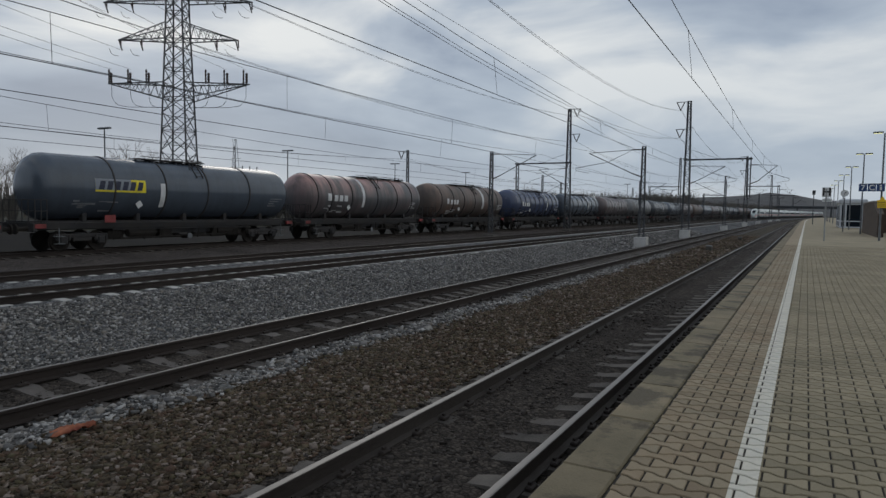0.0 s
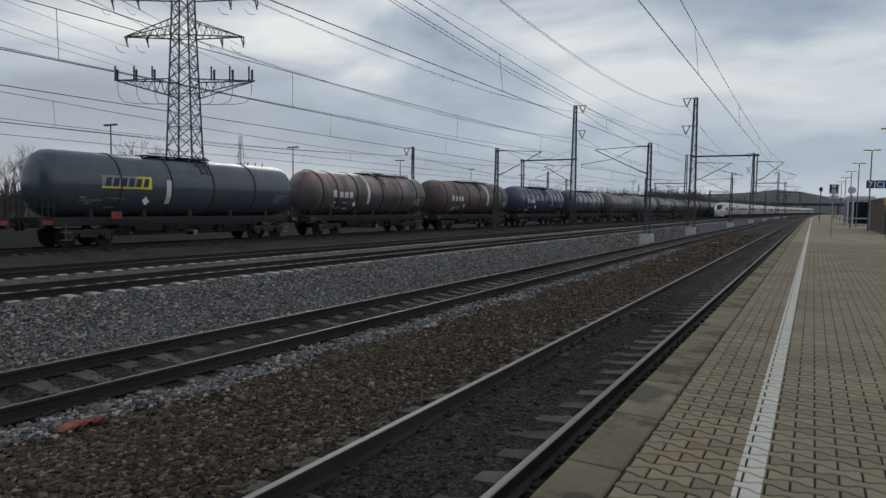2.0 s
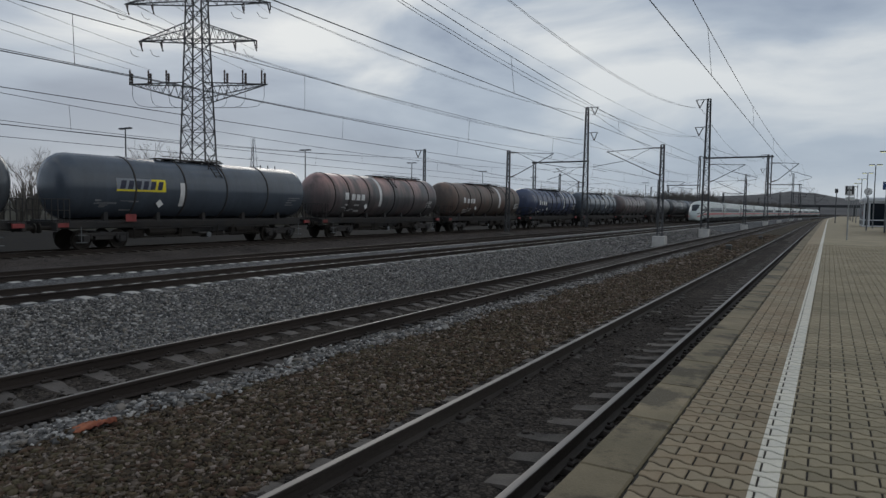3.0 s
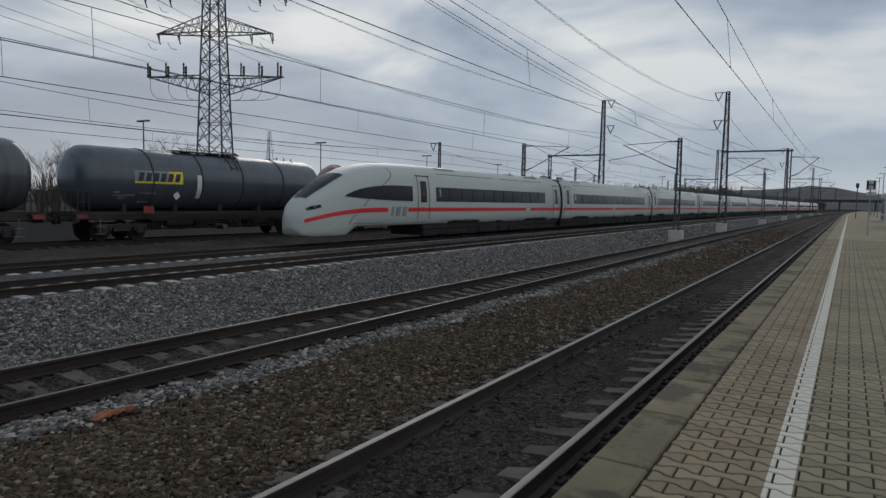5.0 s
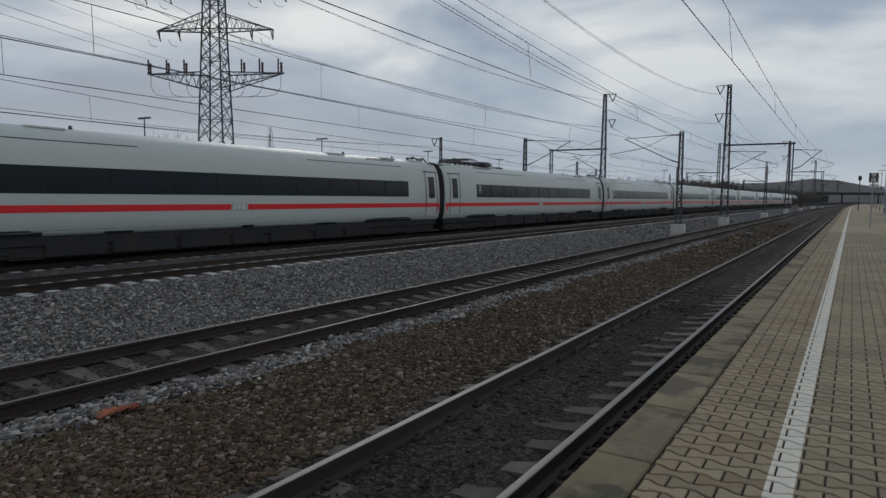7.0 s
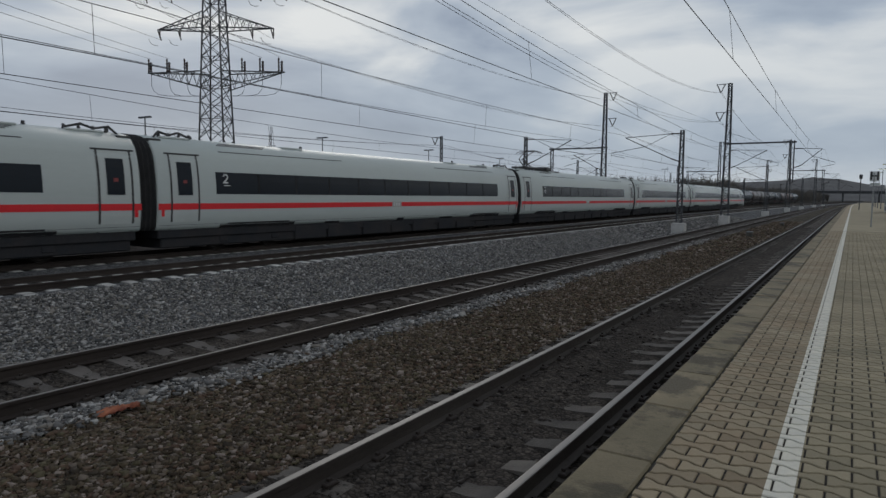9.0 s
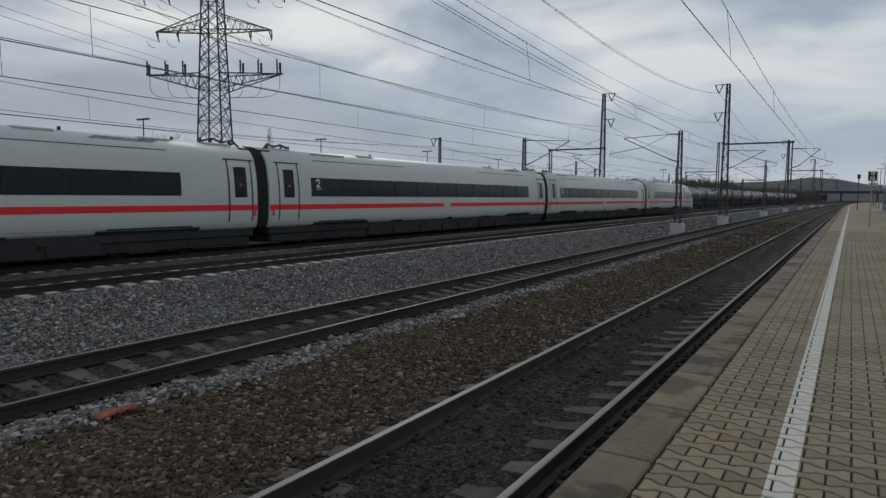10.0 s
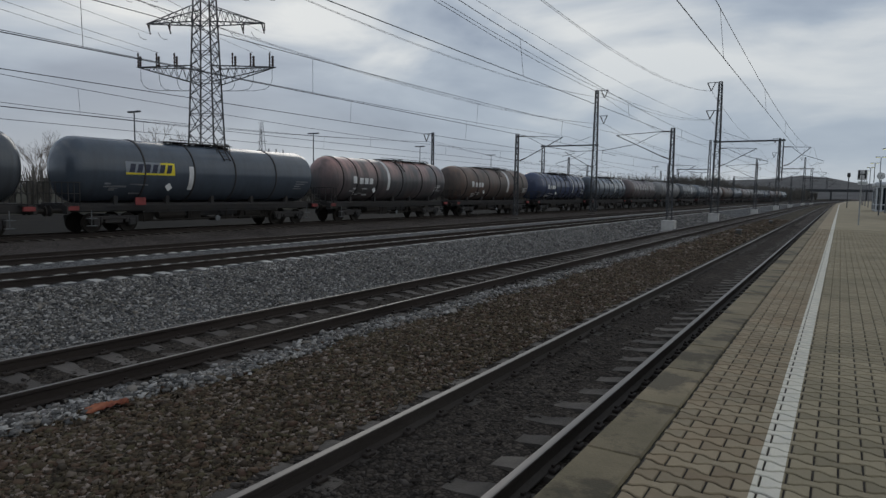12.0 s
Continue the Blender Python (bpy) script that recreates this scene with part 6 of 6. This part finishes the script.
def build_platform_things():
    for y in (43.6, 58.3, 73.8, 88.5, 103.5, 118.5, 133.5, 148.5, 163.5, 178.5):
        platform_lamp(3.6, y)
    top = PLATFORM_TOP
    # stop board
    hs = thing("stop_board", "white stop board with a black letter on a pole", "railway sign", m=pose(0.86, 40.3, top))
    bm = bmesh.new()
    tube(bm, [(0, 0, -0.01), (0, 0, 2.8)], 0.035, 8)
    part("pole", bm, "pale_zinc", hs)
    bm = bmesh.new()
    box(bm, (0.02, 0, 2.62), (0.42, 0.03, 0.52), bevel=0.008)
    board = part("board", bm, "sticker_white", hs)
    text_on("H", 0.6, board, "letter", "sign_black", pose(0.02, -0.022, 2.62, 90, 0, 0), "black letter")
    bm = bmesh.new()
    box(bm, (0.06, 0, 2.2), (0.44, 0.03, 0.17), bevel=0.008)
    part("extra_board", bm, "sticker_white", hs, "small white board with grey bars")
    bm = bmesh.new()
    box(bm, (0.06, -0.02, 2.2), (0.34, 0.004, 0.07))
    part("bar_mark", bm, "coach_grey", hs)
    # track number signs
    ts = thing("platform_sign", "dark blue platform signs hung from a lamp post", "sign", m=pose(3.6, 43.45, top))
    for k, (x, s) in enumerate(((-0.905, "7"), (-0.485, "C"), (-0.065, ""))):
        bm = bmesh.new()
        box(bm, (x, 0, 2.96), (0.395, 0.05, 0.40), bevel=0.01)
        pn = part("panel", bm, "sign_blue", ts, "dark blue panel")
        if s:
            text_on(s, 0.42, pn, "letter", "sticker_white", pose(x, -0.03, 2.96, 90, 0, 0), "white sign letter")
        else:
            bm = bmesh.new()
            box(bm, (x, -0.028, 2.92), (0.1, 0.004, 0.2))
            box(bm, (x, -0.028, 3.09), (0.1, 0.004, 0.08))
            part("pictogram", bm, "sticker_white", pn)
    bm = bmesh.new()
    bar(bm, (-1.1, 0.03, 3.18), (0.15, 0.03, 3.18), 0.05)
    part("bracket", bm, "zinc", ts)
    # yellow notice on the post
    yn = thing("notice", "yellow warning notice with dark triangle on a post", "sign", m=pose(3.64, 43.45, top))
    bm = bmesh.new()
    box(bm, (0, 0, 2.06), (0.46, 0.03, 0.44), bevel=0.01)
    plate = part("plate", bm, "sign_yellow", yn)
    bm = bmesh.new()
    v = [bm.verts.new(p) for p in ((-0.18, 0, 2.2), (0.18, 0, 2.2), (0, 0, 2.5))]
    w = [bm.verts.new(p.co + Vector((0, 0.02, 0))) for p in v]
    bm.faces.new(v); bm.faces.new(w[::-1])
    for i in range(3):
        bm.faces.new((v[i], w[i], w[(i + 1) % 3], v[(i + 1) % 3]))
    part("triangle", bm, "sign_yellow", yn)
    bm = bmesh.new()
    for z in (1.95, 2.05, 2.15):
        box(bm, (0, -0.018, z), (0.4, 0.004, 0.03))
    part("bar_mark", bm, "sign_black", plate)
    # waiting shelter
    sh = thing("waiting_shelter", "glazed waiting shelter with a pale frame", "shelter", m=pose(3.15, 81.0, top))
    for x, y in ((0, 0), (0.45, 0), (2.0, 0), (0, 4), (0, 8), (2.0, 8)):
        bm = bmesh.new()
        box(bm, (x, y, 1.5), (0.16, 0.12, 3.02), bevel=0.01)
        part("post", bm, "shelter_frame", sh)
    for x0, y0, x1, y1 in ((0, 0, 2.0, 0), (0, 0, 0, 8), (0, 8, 2.0, 8)):
        for z in (0.12, 0.75, 2.55):
            bm = bmesh.new()
            bar(bm, (x0, y0, z), (x1, y1, z), 0.11)
            part("frame_bar", bm, "shelter_frame", sh)
    for x0, y0, x1, y1 in ((0.08, 0, 0.4, 0), (0.5, 0, 1.95, 0), (0, 0, 0, 4), (0, 4, 0, 8), (0, 8, 1.9, 8)):
        bm = bmesh.new()
        bar(bm, (x0, y0, 1.3), (x1, y1, 1.3), 0.012, 2.4)
        part("pane", bm, "coach_glass", sh, "dark tinted glass pane")
    bm = bmesh.new()
    box(bm, (1.1, 4, 2.85), (2.6, 8.4, 0.5), bevel=0.12)
    part("roof", bm, "shelter_frame", sh, "pale flat roof with deep fascia")
    bm = bmesh.new()
    box(bm, (1.3, 4, 0.45), (0.4, 4.5, 0.06), bevel=0.01)
    for y in (2.2, 4, 5.8):
        box(bm, (1.3, y, 0.21), (0.08, 0.3, 0.43))
    part("bench", bm, "zinc", sh)
    # stair house with a brown wall
    st = thing("stair_house", "low brown brick stair enclosure with a sloping top", "stair enclosure", m=pose(4.0, 50.0, top))
    bm = bmesh.new()
    prof = [(0.0, 0.0), (13.0, 0.0), (13.0, 2.35), (4.0, 2.35), (0.0, 1.5)]
    a = [bm.verts.new((0.0, y, z)) for y, z in prof]
    b = [bm.verts.new((0.35, y, z)) for y, z in prof]
    bm.faces.new(a); bm.faces.new(b[::-1])
    for i in range(5):
        bm.faces.new((a[i], b[i], b[(i + 1) % 5], a[(i + 1) % 5]))
    part("side_wall", bm, "brick_wall", st, "brown brick wall")
    bm = bmesh.new()
    box(bm, (1.6, 12.9, 1.17), (3.2, 0.3, 2.34))
    part("end_wall", bm, "brick_wall", st)
    bm = bmesh.new()
    bar(bm, (0.17, 4.0, 2.40), (0.17, 13.1, 2.40), 0.42, 0.08)
    part("coping", bm, "concrete", st)
    # platform clock
    ck = thing("platform_clock", "round platform clock on a pole", "clock", m=pose(2.72, 64.5, top + 0.25))
    bm = bmesh.new()
    tube(bm, [(0, 0, -0.26), (0, 0, 2.66)], 0.05, 8)
    part("pole", bm, "zinc", ck)
    bm = bmesh.new()
    lathe_y(bm, [(-0.06, 0.25), (-0.06, 0.29), (0.06, 0.29), (0.06, 0.25), (0.0, 0.24)], 24, 0, 3.0)
    case = part("case", bm, "zinc", ck)
    bm = bmesh.new()
    tube(bm, [(0, -0.065, 3.0), (0, 0.03, 3.0)], 0.26, 24)
    part("dial", bm, "sticker_white", case)
    bm = bmesh.new()
    bar(bm, (0, -0.075, 3.0), (0.09, -0.075, 3.12), 0.03)
    bar(bm, (0, -0.075, 3.0), (-0.04, -0.075, 2.80), 0.025)
    part("clock_hand", bm, "sign_black", case)
    # signal beyond the platform
    sg = thing("signal", "dark railway signal on a mast far down the platform", "railway signal", m=on_line(0.75, 105.0, top))
    bm = bmesh.new()
    tube(bm, [(0, 0, -0.01), (0, 0, 4.6)], 0.06, 8)
    part("mast", bm, "mast_steel", sg)
    bm = bmesh.new()
    box(bm, (0, 0, 4.5), (0.4, 0.25, 0.6), bevel=0.04)
    part("signal_head", bm, "sign_black", sg)


# ---------------------------------------------------------------- trackside bits and distance
def build_rag():
    bm = bmesh.new()
    n = 16
    g = [[bm.verts.new((0.34 * (i / n - 0.5) * (1 + 0.25 * math.sin(j)), 0.17 * (j / 6 - 0.5) * (1.25 - 0.95 * i / n + 0.15 * math.sin(i * 0.9)), 0.035 + 0.05 * noise.noise((i * 0.45, j * 0.7, 2)) - 0.03 * abs(j / 3 - 1))) for j in range(7)] for i in range(n + 1)]
    for i in range(n):
        for j in range(6):
            bm.faces.new((g[i][j], g[i + 1][j], g[i + 1][j + 1], g[i][j + 1]))
    ob = part("rag", bm, "rag_orange", None, smooth=True)
    ob.matrix_basis = pose(-6.52, 3.84, -0.135, 4, -5, 62)
    sol = ob.modifiers.new("thick", "SOLIDIFY")
    sol.thickness = 0.008
    tagged(ob, "crumpled orange plastic rag lying on the ballast", "litter")


def build_small_boxes():
    for x, y, s in ((-5.2, 43.0, 0.32), (-5.0, 62.0, 0.28)):
        ob = thing("track_box", "small grey cable box standing beside the rails", "cable box", m=pose(x, y, -0.2))
        bm = bmesh.new()
        box(bm, (0, 0, s * 0.5), (s, s * 1.2, s), bevel=0.04)
        part("case", bm, "platform_wall", ob)
        bm = bmesh.new()
        box(bm, (0, 0, s + 0.02), (s * 1.1, s * 1.3, 0.06), bevel=0.02)
        part("lid", bm, "zinc", ob)


def bare_tree(x, y, h, seed, name="bare_tree"):
    rng = random.Random(seed)
    tr = thing(name, "leafless tree with thin dark twigs behind the yard", "tree", "bare trees behind the yard", m=pose(x, y, -0.4, 0, 0, rng.uniform(0, 360)))
    bm = bmesh.new()
    tube(bm, [(0, 0, 0), (0.05 * h * rng.uniform(-1, 1) * 0.3, 0, h * 0.25), (0, 0.02 * h, h * 0.5)], [h * 0.012, h * 0.010, h * 0.007], 6)
    part("trunk", bm, "bark", tr)
    bm = bmesh.new()

    def grow(p, d, ln, r, lv):
        q = p + d * ln
        bar(bm, p, q, r)
        if lv == 0:
            return
        for k in range(3 if lv > 1 else 4):
            v = (d + Vector((rng.uniform(-0.8, 0.8), rng.uniform(-0.8, 0.8), rng.uniform(-0.1, 0.6)))).normalized()
            grow(p + d * ln * rng.uniform(0.5, 1.0), v, ln * rng.uniform(0.55, 0.8), max(0.014, r * 0.6), lv - 1)
    for k in range(6):
        a = rng.uniform(0, 6.28)
        grow(Vector((0, 0, h * rng.uniform(0.2, 0.5))), Vector((0.5 * math.cos(a), 0.5 * math.sin(a), 0.85)).normalized(), h * 0.22, h * 0.0055, 3)
    part("crown", bm, "bark", tr)


def build_distance():
    # wooded ridge beyond the yard
    bm = bmesh.new()
    rows = []
    for j in range(7):
        row = []
        for i in range(161):
            u = i / 160
            x = -2600 + 4200 * u
            y = 1250 + 90 * j + 0.04 * x
            ridge = 56 + 12 * noise.noise((x * 0.0021, 0.3, 0)) + 5 * noise.noise((x * 0.009, 1.3, 0)) + 2.0 * noise.noise((x * 0.05, 2.0, 0))
            ridge *= float(np.interp(x, [-2600, -700, -320, -170, -80, -20, 30, 300, 1600], [0.66, 0.66, 0.72, 0.88, 1.02, 0.85, 0.62, 0.52, 0.5]))
            row.append(bm.verts.new((x, y, -2 + ridge * math.sin(j / 6 * math.pi / 2) + (1.2 * noise.noise((x * 0.21, j, 0)) if j else 0))))
        rows.append(row)
    for a, b in zip(rows, rows[1:]):
        for i in range(160):
            bm.faces.new((a[i], a[i + 1], b[i + 1], b[i]))
    ob = part("backdrop", bm, "hill_wood", None)
    tagged(ob, "hazy wooded ridge on the horizon", "hill", kind="structure")
    # band of scrub and bare woods between the yard and the ridge
    rng = np.random.default_rng(3)
    bm = bmesh.new()
    for k in range(2760):
        u = rng.uniform()
        if k >= 2600:
            # a taller grove
            y = rng.uniform(262, 335)
            x = -0.145 * y - rng.uniform(0, 1) * 0.07 * y
            h = rng.uniform(6.5, 11.5)
        elif u < 0.7:
            y = rng.uniform(230, 620)
            x = -40 - rng.uniform(0, 55) - (620 - y) * 0.05 + bend(y) * 0.8
            h = rng.uniform(5.5, 10.5)
        else:
            y = rng.uniform(-20, 300)
            x = -62 - rng.uniform(0, 1) ** 2 * 60
            h = rng.uniform(3.0, 5.0)
        for _ in range(24):
            a, lean = rng.uniform(0, 6.28), rng.uniform(0.02, 0.42)
            dx, dy = math.cos(a), math.sin(a)
            w = rng.uniform(0.03, 0.085)
            z0 = h * rng.uniform(0, 0.45) - 0.4
            tip = Vector((x + dx * lean * h * 0.8, y + dy * lean * h * 0.8, h * rng.uniform(0.55, 1.0)))
            base = Vector((x + dx * lean * z0 * 0.5, y + dy * lean * z0 * 0.5, z0))
            off = Vector((w, w * 0.6, 0))
            bm.faces.new([bm.verts.new(v) for v in (base - off, base + off, tip + off * 0.6, tip - off * 0.6)])
    ob = part("scrub", bm, "bush", None)
    tagged(ob, "belt of dark leafless scrub behind the railway yard", "shrubs", kind="stuff")
    for x, y, h, s in ((-124, 65, 14, 1), (-128, 63, 12, 2), (-115, 81, 17, 4), (-112, 83, 15.5, 5), (-70, 172, 12.5, 6), (-74, 170, 11, 7), (-120, 60, 12, 8), (-66, 174, 10, 9), (-118, 79, 13, 10), (-42, 290, 11, 11), (-45, 288, 12.5, 12), (-48, 292, 13, 13), (-51, 287, 12, 14), (-54, 291, 13, 15), (-57, 286, 12.5, 16), (-60, 290, 13, 17), (-64, 288, 11.5, 18)):
        bare_tree(x, y, h, s)
    # road bridge across the line, far away
    br = thing("road_bridge", "grey concrete road bridge across the tracks far away", "bridge", m=pose(bend(600), 600, 0))
    bm = bmesh.new()
    box(bm, (20, 0, 7.0), (150, 9, 0.9), bevel=0.05)
    part("deck", bm, "far_concrete", br)
    for y in (-4.4, 4.4):
        bm = bmesh.new()
        box(bm, (20, y, 8.0), (150, 0.15, 1.1))
        part("parapet", bm, "far_concrete", br)
    for x in (-52, -36, -12.4, 4, 26, 60):
        bm = bmesh.new()
        box(bm, (x, 0, 3.2), (1.2, 8, 7.2), bevel=0.05)
        part("pier", bm, "far_concrete", br)
    for k in range(6):
        yard_lamp(-80.0, 18.0 + 34.0 * k)
    for x, y in ((-58, 235), (-58, 290)):
        yard_lamp(x, y)


# ---------------------------------------------------------------- build
build_ground()
build_track(TRACKS[0], "old railway track with shiny rails beside the platform", "sleeper_old", "rail_head", -20, 300, 0.61, 0.0, (-2, 60), 14)
build_track(TRACKS[1], "old railway track with dark stained concrete sleepers", "sleeper_dark", "rail_head", -20, 300, 0.61, 0.1, (0, 60), 16)
build_track(TRACKS[2], "railway track with new white concrete sleepers", "sleeper_new", "rail_head_dull", -20, 300, 0.63, 0.2, (4, 66), 5)
build_track(TRACKS[3], "main line track with white sleepers used by the express", "sleeper_new", "rail_head_dull", -20, 300, 0.62, 0.0, (4, 60), 5)
build_track(TRACKS[4], "dirty freight track under the parked tank wagons", "sleeper_old", "rail_head_dull", -20, 300, 0.63, 0.0, (4, 40), 5, lambda y: freight_x(y) - TRACKS[4])
platform = build_platform()
build_wagons()
cars = build_train()
build_masts()
build_wires()
build_pylon()
build_platform_things()
build_distance()
build_rag()
build_small_boxes()
build_stones()
build_paving(platform)


def motions():
    """The express comes towards the camera at a steady 52.4 metres a second."""
    for i, car in enumerate(cars):
        rows = []
        for k in range(25):
            t = 0.5 * k
            s = car_middles(-5.2 + 52.4 * (5.5 - t))[i]
            turn = heading(s) + (180 if i == len(cars) - 1 else 0)
            rows.append((t, pose(TRACKS[3] + bend(s), s, 0, 0, 0, turn)))
        walk(car, rows)


motions()
